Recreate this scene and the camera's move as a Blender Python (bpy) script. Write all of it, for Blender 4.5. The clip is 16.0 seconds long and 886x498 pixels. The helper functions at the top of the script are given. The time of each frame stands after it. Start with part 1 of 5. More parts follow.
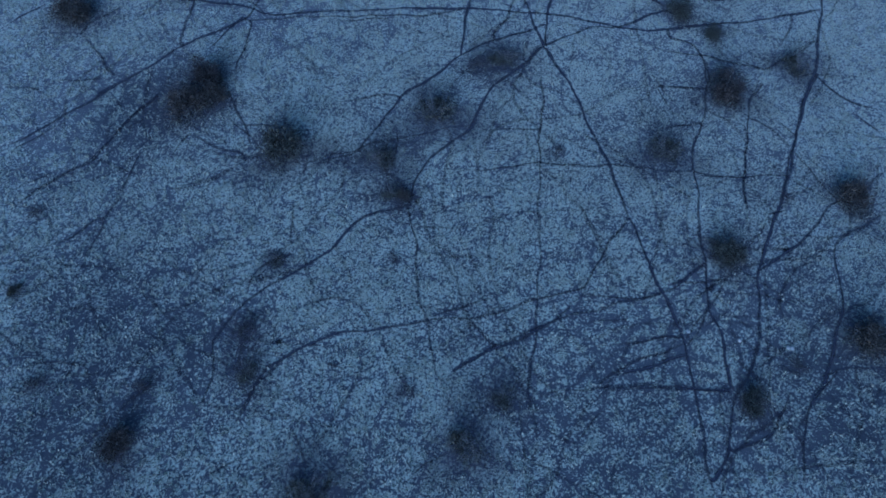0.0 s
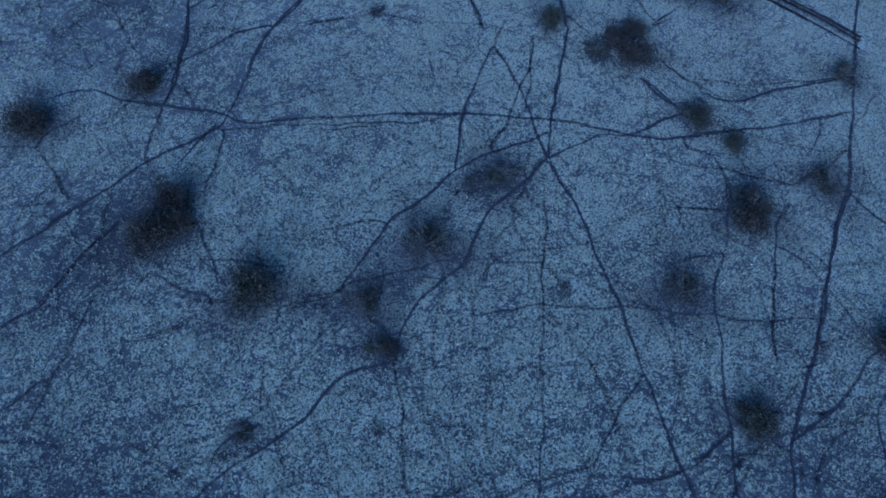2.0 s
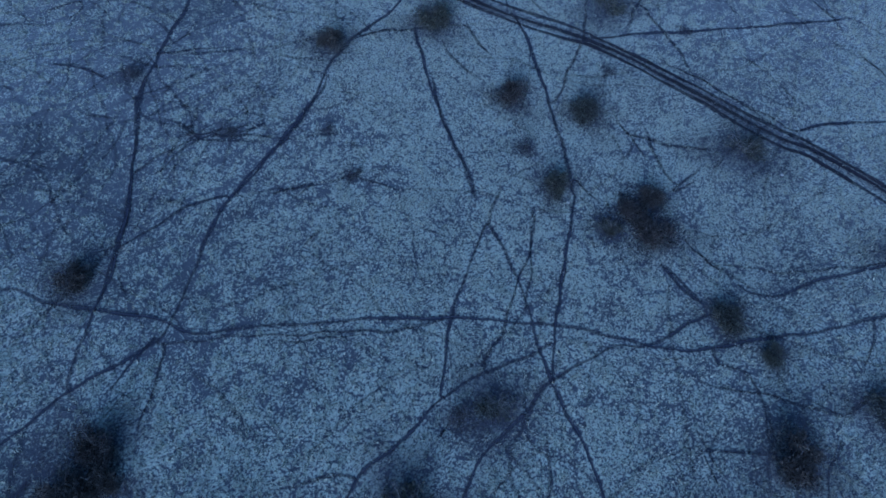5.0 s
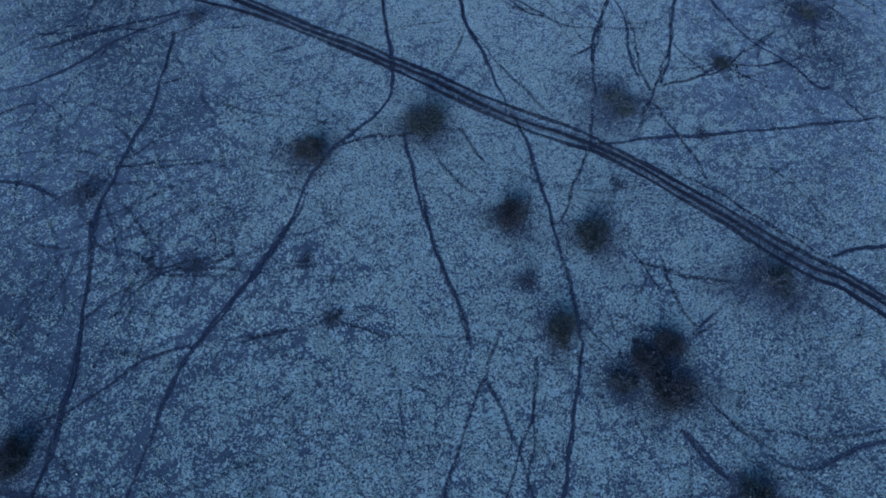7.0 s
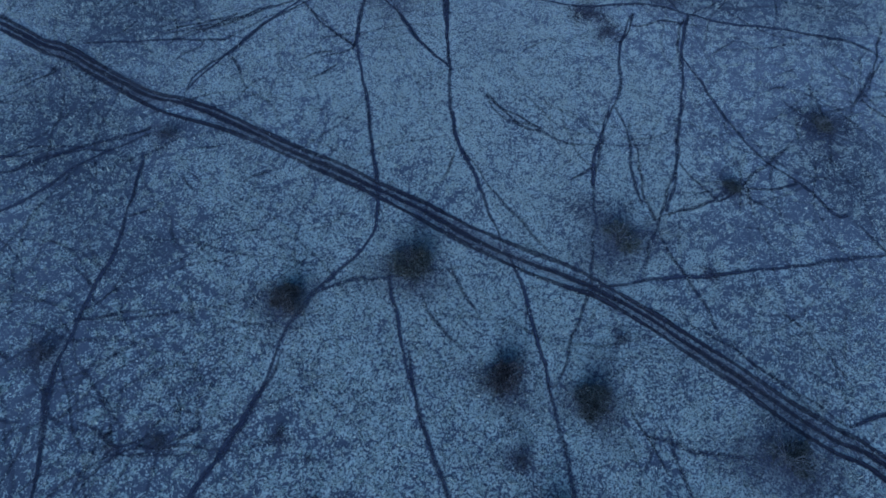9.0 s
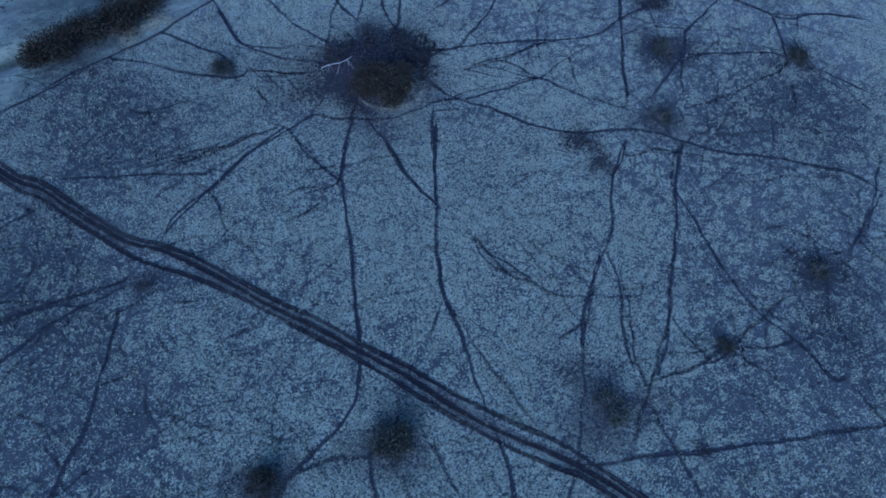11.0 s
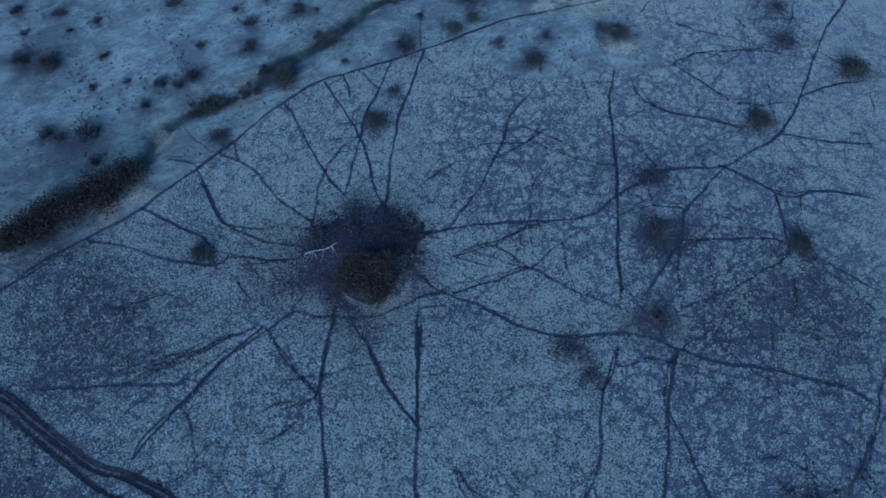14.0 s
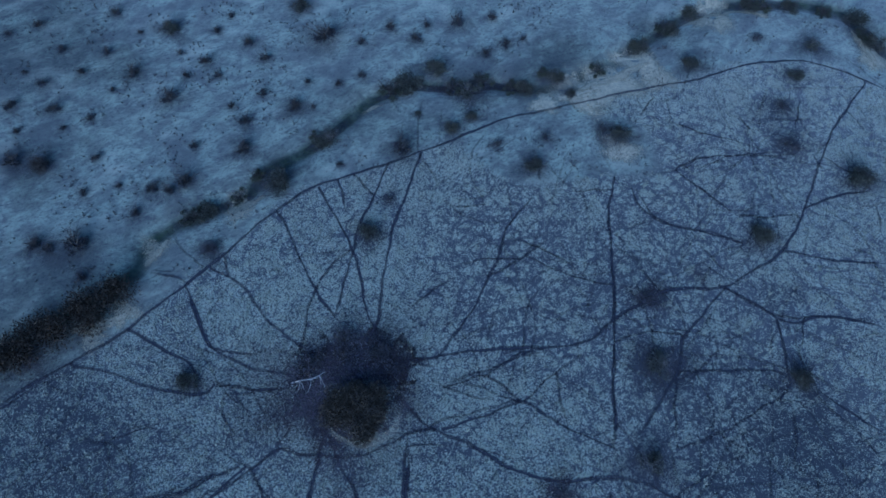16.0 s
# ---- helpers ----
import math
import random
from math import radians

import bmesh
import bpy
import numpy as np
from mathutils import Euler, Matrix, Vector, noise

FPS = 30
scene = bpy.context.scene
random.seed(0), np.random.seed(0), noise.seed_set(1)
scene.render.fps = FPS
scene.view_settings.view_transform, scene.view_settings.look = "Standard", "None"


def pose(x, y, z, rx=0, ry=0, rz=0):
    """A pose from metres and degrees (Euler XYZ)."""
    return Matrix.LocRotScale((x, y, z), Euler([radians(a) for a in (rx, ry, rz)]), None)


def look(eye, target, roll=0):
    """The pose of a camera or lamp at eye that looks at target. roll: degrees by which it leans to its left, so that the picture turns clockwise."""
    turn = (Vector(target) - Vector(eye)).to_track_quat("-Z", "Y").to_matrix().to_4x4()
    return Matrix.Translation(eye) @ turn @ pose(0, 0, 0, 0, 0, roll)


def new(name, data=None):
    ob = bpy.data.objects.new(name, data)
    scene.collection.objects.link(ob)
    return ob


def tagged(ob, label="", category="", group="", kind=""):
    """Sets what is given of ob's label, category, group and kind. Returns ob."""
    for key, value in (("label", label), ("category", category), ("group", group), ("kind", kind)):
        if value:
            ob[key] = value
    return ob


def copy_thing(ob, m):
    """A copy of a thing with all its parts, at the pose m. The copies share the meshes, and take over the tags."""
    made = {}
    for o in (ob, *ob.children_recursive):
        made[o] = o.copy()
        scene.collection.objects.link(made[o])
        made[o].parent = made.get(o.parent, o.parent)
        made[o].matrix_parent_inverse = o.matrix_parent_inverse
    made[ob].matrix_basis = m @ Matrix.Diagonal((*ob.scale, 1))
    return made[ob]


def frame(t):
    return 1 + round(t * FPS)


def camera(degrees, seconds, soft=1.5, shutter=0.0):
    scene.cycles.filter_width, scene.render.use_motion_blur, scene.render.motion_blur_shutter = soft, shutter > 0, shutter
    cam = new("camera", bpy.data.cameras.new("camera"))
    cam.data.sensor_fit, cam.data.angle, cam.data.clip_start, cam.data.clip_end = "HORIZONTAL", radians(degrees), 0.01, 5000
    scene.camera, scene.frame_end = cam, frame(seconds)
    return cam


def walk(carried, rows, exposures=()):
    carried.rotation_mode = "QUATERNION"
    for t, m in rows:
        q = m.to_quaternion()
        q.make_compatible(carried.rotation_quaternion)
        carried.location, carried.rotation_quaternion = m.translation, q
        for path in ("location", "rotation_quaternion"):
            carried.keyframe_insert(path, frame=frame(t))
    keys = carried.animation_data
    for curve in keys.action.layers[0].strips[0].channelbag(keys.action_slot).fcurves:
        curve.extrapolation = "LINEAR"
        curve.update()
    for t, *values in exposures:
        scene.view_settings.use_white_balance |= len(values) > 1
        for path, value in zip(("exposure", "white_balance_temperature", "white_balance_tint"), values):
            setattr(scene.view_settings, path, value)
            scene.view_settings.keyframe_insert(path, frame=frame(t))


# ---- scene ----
# A drone glides over pale dry grassland at dusk. One unit is a metre.
cam = camera(74.0, 16.0, soft=1.65)
ROWS = [
    (0.0, 0.000, 0.000, 42.000, 26.946, -2.007, 4.150),
    (0.5, 0.016, 3.297, 42.124, 26.923, -1.940, 4.220),
    (1.0, -0.031, 6.508, 42.188, 27.025, -1.887, 4.234),
    (1.5, -0.052, 9.663, 42.194, 27.206, -1.858, 4.274),
    (2.0, -0.051, 12.790, 42.262, 27.392, -1.827, 4.313),
    (2.5, -0.056, 15.987, 42.316, 27.518, -1.796, 4.329),
    (3.0, -0.082, 19.225, 42.415, 27.602, -1.778, 4.355),
    (3.5, -0.135, 22.504, 42.516, 27.603, -1.757, 4.366),
    (4.0, -0.129, 25.759, 42.638, 27.620, -1.766, 4.472),
    (6.5, -0.720, 41.995, 42.987, 27.937, -2.043, 4.319),
    (7.0, -0.771, 45.229, 43.097, 28.003, -1.999, 4.286),
    (7.5, -0.758, 48.477, 43.186, 28.105, -1.970, 4.304),
    (8.0, -0.748, 51.693, 43.479, 28.260, -1.945, 4.288),
    (8.5, -0.760, 54.990, 44.312, 28.319, -1.977, 4.342),
    (9.0, -0.807, 58.494, 45.496, 28.190, -2.044, 4.440),
    (11.5, -0.676, 75.640, 52.290, 28.222, -2.241, 4.763),
    (12.0, -0.615, 78.989, 53.619, 28.325, -2.290, 4.948),
    (12.5, -0.644, 82.349, 54.896, 28.438, -2.378, 5.278),
    (13.0, -0.680, 85.665, 56.269, 28.506, -2.429, 5.555),
    (13.5, -0.749, 88.957, 57.608, 28.615, -2.480, 5.813),
    (14.0, -0.839, 92.267, 58.941, 28.733, -2.517, 6.065),
    (14.5, -0.912, 95.566, 60.326, 28.811, -2.569, 6.379),
    (15.0, -0.996, 98.834, 61.713, 28.884, -2.600, 6.671),
    (15.5, -1.089, 102.087, 63.113, 28.985, -2.627, 6.953),
    (16.0, -1.179, 105.256, 64.399, 29.158, -2.663, 7.263),
]
walk(cam, [(t, pose(x, y, z, rx, ry, rz)) for t, x, y, z, rx, ry, rz in ROWS], exposures=[(0.0, -0.34, 3830, 10), (4.0, -0.31, 3870, 11), (9.0, -0.3, 3900, 11), (12.0, -0.25, 3930, 10), (16.0, -0.25, 3950, 9)])

# ---- light: a clear dusk sky, the sun low behind haze ----
SUN_UP, SUN_ROUND = radians(14), radians(190)
world = bpy.data.worlds.new("dusk_sky")
scene.world = world
world.use_nodes = True
wn = world.node_tree.nodes
sky = wn.new("ShaderNodeTexSky")
sky.sky_type, sky.sun_disc = "NISHITA", False
sky.sun_elevation, sky.sun_rotation = SUN_UP, SUN_ROUND
wn["Background"].inputs["Strength"].default_value = 0.1
world.node_tree.links.new(sky.outputs["Color"], wn["Background"].inputs["Color"])
sun = new("sun", bpy.data.lights.new("sun", "SUN"))
sun.data.energy, sun.data.angle, sun.data.color = 1.6, radians(40), (1.0, 0.97, 0.94)
sun.rotation_euler = look((0, 0, 0), (-math.sin(SUN_ROUND), -math.cos(SUN_ROUND), -0.45)).to_euler()


# ---- materials ----
class Nodes:
    """Short hand for building a node material."""

    def __init__(self, name, roughness=0.9):
        self.mat = bpy.data.materials.new(name)
        self.mat.use_nodes = True
        self.tree = self.mat.node_tree
        self.bsdf = self.tree.nodes["Principled BSDF"]
        self.bsdf.inputs["Roughness"].default_value = roughness
        self.bsdf.inputs["Specular IOR Level"].default_value = 0.15
        self.place = self.tree.nodes.new("ShaderNodeNewGeometry").outputs["Position"]

    def link(self, a, b):
        self.tree.links.new(a, b)
        return self

    def put(self, value, socket):
        if isinstance(value, bpy.types.NodeSocket):
            self.tree.links.new(value, socket)
        else:
            socket.default_value = value

    def noise(self, scale, detail=3.0, rough=0.55, where=None, twist=0.0):
        n = self.tree.nodes.new("ShaderNodeTexNoise")
        self.put(where or self.place, n.inputs["Vector"])
        for key, v in (("Scale", scale), ("Detail", detail), ("Roughness", rough), ("Distortion", twist)):
            n.inputs[key].default_value = v
        return n.outputs["Fac"]

    def ramp(self, value, low, high, a=0.0, b=1.0):
        n = self.tree.nodes.new("ShaderNodeMapRange")
        n.interpolation_type = "SMOOTHSTEP"
        self.put(value, n.inputs["Value"])
        for key, v in (("From Min", low), ("From Max", high), ("To Min", a), ("To Max", b)):
            n.inputs[key].default_value = v
        return n.outputs["Result"]

    def sum(self, how, a, b):
        n = self.tree.nodes.new("ShaderNodeMath")
        n.operation = how
        self.put(a, n.inputs[0])
        self.put(b, n.inputs[1])
        return n.outputs[0]

    def mix(self, fac, a, b):
        n = self.tree.nodes.new("ShaderNodeMix")
        n.data_type = "RGBA"
        self.put(fac, n.inputs[0])
        for v, socket in ((a, n.inputs[6]), (b, n.inputs[7])):
            self.put((*v, 1.0) if isinstance(v, tuple) else v, socket)
        return n.outputs[2]

    def attribute(self, name):
        n = self.tree.nodes.new("ShaderNodeAttribute")
        n.attribute_name = name
        return n.outputs["Fac"]

    def island(self):
        return self.tree.nodes.new("ShaderNodeNewGeometry").outputs["Random Per Island"]

    def own(self):
        return self.tree.nodes.new("ShaderNodeObjectInfo").outputs["Random"]

    def bump(self, height, strength, distance):
        n = self.tree.nodes.new("ShaderNodeBump")
        n.inputs["Strength"].default_value, n.inputs["Distance"].default_value = strength, distance
        self.put(height, n.inputs["Height"])
        self.put(n.outputs["Normal"], self.bsdf.inputs["Normal"])

    def done(self, color, alpha=None):
        self.put(color, self.bsdf.inputs["Base Color"])
        if alpha is not None:
            self.put(alpha, self.bsdf.inputs["Alpha"])
        return self.mat


STRAW, STRAW_PALE, SOIL, LOAM = (0.42, 0.435, 0.342), (0.72, 0.735, 0.565), (0.06, 0.062, 0.09), (0.048, 0.051, 0.073)


def ground_material():
    n = Nodes("dry_grass_ground")
    fine = n.noise(6.2, 3, 0.6)
    thin_shaded, sand, gully = n.attribute("thin_shaded"), n.attribute("sand"), n.attribute("gully")
    # matted straw with small crooked gaps of dark soil, more of them where the growth is open
    sparse = n.sum("SUBTRACT", 1.0, n.attribute("growth"))
    # fine cracks round single clumps
    bent = n.tree.nodes.new("ShaderNodeTexNoise")
    bent.inputs["Scale"].default_value, bent.inputs["Detail"].default_value = 1.6, 2.0
    n.put(n.place, bent.inputs["Vector"])
    shift = n.tree.nodes.new("ShaderNodeVectorMath")
    shift.operation = "MULTIPLY_ADD"
    n.put(bent.outputs["Color"], shift.inputs[0])
    shift.inputs[1].default_value = (0.9, 0.9, 0.0)
    n.put(n.place, shift.inputs[2])
    net = n.tree.nodes.new("ShaderNodeTexVoronoi")
    net.feature = "DISTANCE_TO_EDGE"
    net.inputs["Scale"].default_value = 1.05
    n.put(shift.outputs["Vector"], net.inputs["Vector"])
    cracks = n.sum("MULTIPLY", n.ramp(net.outputs["Distance"], 0.0, 0.14, 0.8, 0.0), n.ramp(n.noise(0.5, 3, 0.6), 0.4, 0.58))
    sparse = n.sum("ADD", sparse, cracks)
    gaps = n.noise(6.0, 2.0, 0.5, twist=0.9)
    gaps = n.ramp(n.sum("ADD", gaps, n.sum("MULTIPLY", sparse, 0.17)), 0.52, 0.6, 0.0, 0.92)
    straw = n.mix(n.ramp(n.noise(9.0, 3, 0.65), 0.36, 0.62), STRAW, STRAW_PALE)
    sward = n.mix(gaps, straw, SOIL)
    # smoother, streaky ground on the far bank
    lay = n.tree.nodes.new("ShaderNodeMapping")
    lay.vector_type = "TEXTURE"
    lay.inputs["Rotation"].default_value, lay.inputs["Scale"].default_value = (0, 0, radians(35)), (1.5, 1.0, 1.0)
    n.put(n.place, lay.inputs["Vector"])
    streak = lay.outputs["Vector"]
    plain = n.mix(n.ramp(n.noise(0.4, 6, 0.75, streak, 0.3), 0.34, 0.64), (0.53, 0.58, 0.435), (0.24, 0.258, 0.218))
    plain = n.mix(n.ramp(n.noise(1.7, 5, 0.75, streak, 0.8), 0.47, 0.64, 0, 0.65), plain, (0.13, 0.13, 0.145))
    plain = n.mix(n.ramp(n.noise(7.0, 3, 0.7), 0.55, 0.7, 0, 0.45), plain, SOIL)
    plain = n.mix(n.ramp(n.noise(0.09, 4, 0.65, twist=0.6), 0.46, 0.66, 0, 0.75), plain, (0.16, 0.165, 0.16))
    plain = n.mix(n.ramp(n.noise(0.16, 3, 0.6, streak), 0.54, 0.7, 0, 0.55), plain, (0.7, 0.71, 0.54))
    plain = n.mix(n.ramp(n.noise(3.4, 3, 0.6, streak, 0.6), 0.57, 0.66, 0, 0.6), plain, SOIL)
    c = n.mix(sand, sward, plain)
    # thinner growth in places, with lens falloff and gully shade put into the colour
    thin = n.sum("MULTIPLY", thin_shaded, n.ramp(n.noise(0.45, 5, 0.65, twist=0.5), 0.3, 0.65, 0.45, 1.25))
    c = n.mix(n.ramp(thin, 0.0, 1.0, 0.0, 0.45), c, n.mix(gaps, (0.112, 0.12, 0.12), (0.042, 0.045, 0.056)))
    # olive gully bed, with the shade lying in it darkened into the colour
    gully_shade = n.sum("MULTIPLY", gully, n.ramp(n.noise(0.45, 4, 0.65), 0.36, 0.6, 0.7, 0.98))
    c = n.mix(gully_shade, c, n.mix(n.ramp(n.noise(1.1, 4), 0.4, 0.65), (0.025, 0.044, 0.036), (0.06, 0.085, 0.044)))
    n.bump(fine, 0.4, 0.05)
    # the pale sheen belongs to the dry blades, so it is weak where they are few
    n.put(n.sum("MULTIPLY", n.ramp(thin_shaded, 0.1, 0.9, 0.9, 0.2), n.ramp(sand, 0.0, 1.0, 1.0, 0.7)), n.bsdf.inputs["Sheen Weight"])
    n.bsdf.inputs["Sheen Roughness"].default_value = 0.5
    return n.done(c)


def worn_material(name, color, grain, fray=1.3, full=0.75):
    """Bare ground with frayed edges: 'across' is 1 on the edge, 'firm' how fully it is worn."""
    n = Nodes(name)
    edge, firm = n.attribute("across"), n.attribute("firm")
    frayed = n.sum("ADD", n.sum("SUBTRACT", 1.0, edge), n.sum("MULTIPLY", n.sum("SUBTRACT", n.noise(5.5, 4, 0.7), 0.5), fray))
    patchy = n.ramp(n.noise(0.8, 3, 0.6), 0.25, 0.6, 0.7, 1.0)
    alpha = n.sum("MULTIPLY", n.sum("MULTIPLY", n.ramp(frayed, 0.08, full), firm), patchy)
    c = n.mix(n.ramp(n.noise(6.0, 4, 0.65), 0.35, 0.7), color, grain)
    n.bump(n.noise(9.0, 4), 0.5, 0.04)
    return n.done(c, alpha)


def blade_material(name, dark, pale, tip):
    n = Nodes(name, 0.8)
    r = n.island()
    n.bsdf.inputs["Sheen Weight"].default_value, n.bsdf.inputs["Sheen Roughness"].default_value = 0.3, 0.5
    straw = n.mix(n.ramp(r, 0.0, 0.7), dark, pale)
    straw = n.mix(n.ramp(r, 0.9, 0.96), straw, tip)
    return n.done(n.mix(n.ramp(n.noise(14.0, 3, 0.7), 0.5, 0.68, 0.0, 0.6), straw, dark))


def leaf_material(name, a, b, c):
    """Leaves that vary one by one, by sprig and from bush to bush."""
    n = Nodes(name, 0.75)
    color = n.mix(n.island(), a, b)
    color = n.mix(n.ramp(n.noise(2.2, 3, 0.6), 0.44, 0.6, 0.0, 0.75), color, tuple(0.55 * v for v in a))
    return n.done(n.mix(n.ramp(n.own(), 0.3, 1.0, 0.0, 0.6), color, c))


def bark_material(name, a, b):
    n = Nodes(name, 0.85)
    return n.done(n.mix(n.ramp(n.noise(6.0, 4), 0.35, 0.65), a, b))


GROUND = ground_material()
TROD = worn_material("trodden_soil", LOAM, (0.095, 0.09, 0.112), 1.6, 0.7)
RUT = worn_material("wheel_rut_soil", (0.028, 0.026, 0.036), (0.05, 0.045, 0.056), 0.9, 0.45)
VERGE = worn_material("flattened_grass", (0.15, 0.135, 0.135), (0.29, 0.265, 0.25))
# darker ground with a soft edge, under and around each bush
BUSH_DISC = worn_material("bush_disc", (0.075, 0.072, 0.092), (0.18, 0.176, 0.198), 1.1, 1.1)
DARK_EARTH = worn_material("dung_dark_earth", (0.055, 0.046, 0.062), (0.17, 0.15, 0.165), 2.4, 1.1)
BARE_SAND = worn_material("bare_pale_sand", (0.86, 0.78, 0.55), (0.36, 0.33, 0.25), 1.7, 0.5)
BLADES = blade_material("grass_blades", (0.32, 0.33, 0.26), (0.52, 0.53, 0.41), (0.66, 0.67, 0.51))
LEAVES = leaf_material("dusky_leaves", (0.06, 0.061, 0.05), (0.165, 0.166, 0.132), (0.11, 0.11, 0.082))
DARK_LEAVES = leaf_material("dark_leaves", (0.06, 0.052, 0.05), (0.145, 0.127, 0.11), (0.1, 0.092, 0.074))
HAZE = leaf_material("outer_leaves", (0.085, 0.086, 0.08), (0.2, 0.2, 0.175), (0.14, 0.14, 0.115))
DUSK_LEAVES = leaf_material("bluish_leaves", (0.05, 0.051, 0.062), (0.11, 0.112, 0.13), (0.09, 0.091, 0.095))
OLIVE = leaf_material("olive_leaves", (0.047, 0.054, 0.04), (0.12, 0.13, 0.085), (0.095, 0.1, 0.066))
SCRUB = leaf_material("scrub_leaves", (0.065, 0.062, 0.074), (0.16, 0.152, 0.165), (0.11, 0.107, 0.105))
THICKET = leaf_material("thicket_leaves", (0.064, 0.053, 0.042), (0.115, 0.096, 0.072), (0.085, 0.073, 0.05))
BARK = bark_material("dark_bark", (0.05, 0.045, 0.042), (0.12, 0.11, 0.1))
PALE_BARK = bark_material("weathered_bark", (0.11, 0.105, 0.1), (0.25, 0.24, 0.22))
BONE_WOOD = bark_material("bleached_wood", (0.45, 0.43, 0.38), (0.68, 0.66, 0.6))

# ---- the lie of the land ----
GULLY = np.array([(-58.0, 113.7), (-52.2, 118.8), (-49.6, 121.2), (-46.9, 123.6), (-43.6, 126.5), (-40.1, 129.1), (-38.8, 132.7), (-38.9, 136.6), (-36.5, 139.9), (-33.1, 142.6), (-28.8, 145.5), (-26.3, 150.0), (-22.7, 154.5), (-19.1, 159.7), (-16.0, 164.6), (-11.6, 168.2), (-4.9, 168.8), (0.9, 170.6), (7.6, 171.0), (12.7, 173.0), (18.8, 178.3), (23.4, 182.9), (29.2, 189.3), (36.1, 194.2), (44.1, 197.1), (51.9, 197.8), (58.4, 196.9), (62.2, 192.7), (63.8, 188.9), (72.7, 178.1)])
THIN_SHADED = []


def darken_sward(x, y, r, share):
    """A darker patch: thinner sward, in some places painted lens falloff or gully shade."""
    THIN_SHADED.append((x, y, r, share))


# besides thin sward, these paint in dark lens corners and shade along the gully
darken_sward(-26.9, 9.9, 6.9, 0.35)
darken_sward(-23.3, 3.3, 8.2, 0.45)
darken_sward(-17.2, 11.6, 2.5, 0.50)
darken_sward(14.1, 6.9, 7.8, 0.45)
darken_sward(30.0, 11.3, 7.8, 0.80)
darken_sward(-21.0, 17.6, 5.2, 0.30)
darken_sward(-41.8, 94.1, 8.2, 0.50)
darken_sward(36.0, 93.4, 8.1, 0.25)
darken_sward(-35.5, 89.9, 7.5, 0.60)
darken_sward(37.4, 97.8, 8.0, 0.40)
darken_sward(42.4, 121.6, 9.1, 0.40)
darken_sward(-35.8, 110.3, 7.1, 0.35)
darken_sward(-29.5, 80.8, 8.3, 0.40)
darken_sward(-37.5, 60.9, 7.5, 0.45)
darken_sward(-27.6, 28.2, 5.1, 0.45)
darken_sward(21.5, 78.7, 5.7, 0.30)
darken_sward(20.0, 37.1, 5.1, 0.30)
darken_sward(-20.5, 162.2, 4.9, 0.50)
darken_sward(11.7, 178.9, 7.1, 0.50)
darken_sward(-11.6, 158.4, 5.5, 0.50)
darken_sward(32.4, 183.3, 5.4, 0.50)
darken_sward(-63.8, 162.5, 9.0, 0.40)
darken_sward(-47.9, 131.3, 8.1, 0.40)
darken_sward(-59.2, 144.7, 6.6, 0.50)
darken_sward(-70.1, 168.5, 12.8, 0.40)
darken_sward(-52.7, 150.5, 6.9, 0.30)
darken_sward(45.0, 172.2, 5.1, 0.50)
darken_sward(37.7, 122.1, 11.6, 0.45)
darken_sward(21.8, 141.7, 5.0, 0.40)
darken_sward(25.5, 129.3, 5.2, 0.40)
darken_sward(16.1, 140.0, 4.2, 0.30)
darken_sward(38.6, 140.1, 4.2, 0.30)
darken_sward(38.2, 125.1, 4.4, 0.40)
darken_sward(-28.7, 34.1, 5.2, 0.70)
darken_sward(-26.9, 17.6, 5.8, 0.40)
darken_sward(29.3, 22.1, 5.2, 0.35)
darken_sward(-2.5, 169.8, 5.1, 0.70)
darken_sward(6.0, 170.7, 4.7, 0.70)
darken_sward(11.7, 177.1, 5.2, 0.60)
darken_sward(25.4, 187.3, 4.6, 0.70)
darken_sward(39.0, 194.7, 5.7, 0.60)
darken_sward(51.8, 197.1, 5.8, 0.60)
darken_sward(61.6, 193.9, 4.7, 0.60)
darken_sward(-38.9, 136.6, 2.4, 0.60)
darken_sward(-34.7, 141.0, 2.9, 0.60)
darken_sward(-29.6, 145.8, 2.9, 0.60)
darken_sward(-25.5, 150.1, 3.4, 0.60)
darken_sward(-21.5, 155.7, 3.5, 0.50)
darken_sward(-16.7, 163.9, 4.1, 0.50)
darken_sward(-45.3, 128.7, 4.0, 0.60)
darken_sward(28.1, 118.0, 6.5, 0.30)
darken_sward(-38.4, 110.7, 11.5, 0.50)
darken_sward(-49.1, 125.3, 7.7, 0.50)
darken_sward(-43.8, 114.5, 7.7, 0.50)
darken_sward(-24.8, 113.6, 7.0, 0.20)
darken_sward(28.7, 68.3, 6.4, 0.30)
darken_sward(-25.8, 50.8, 6.7, 0.45)
darken_sward(28.4, 54.4, 5.3, 0.40)
darken_sward(29.2, 31.3, 4.8, 0.40)
darken_sward(-12.9, 51.1, 7.8, 0.20)
darken_sward(-68.5, 168.8, 14.0, 0.45)
darken_sward(-51.6, 163.5, 7.0, 0.35)
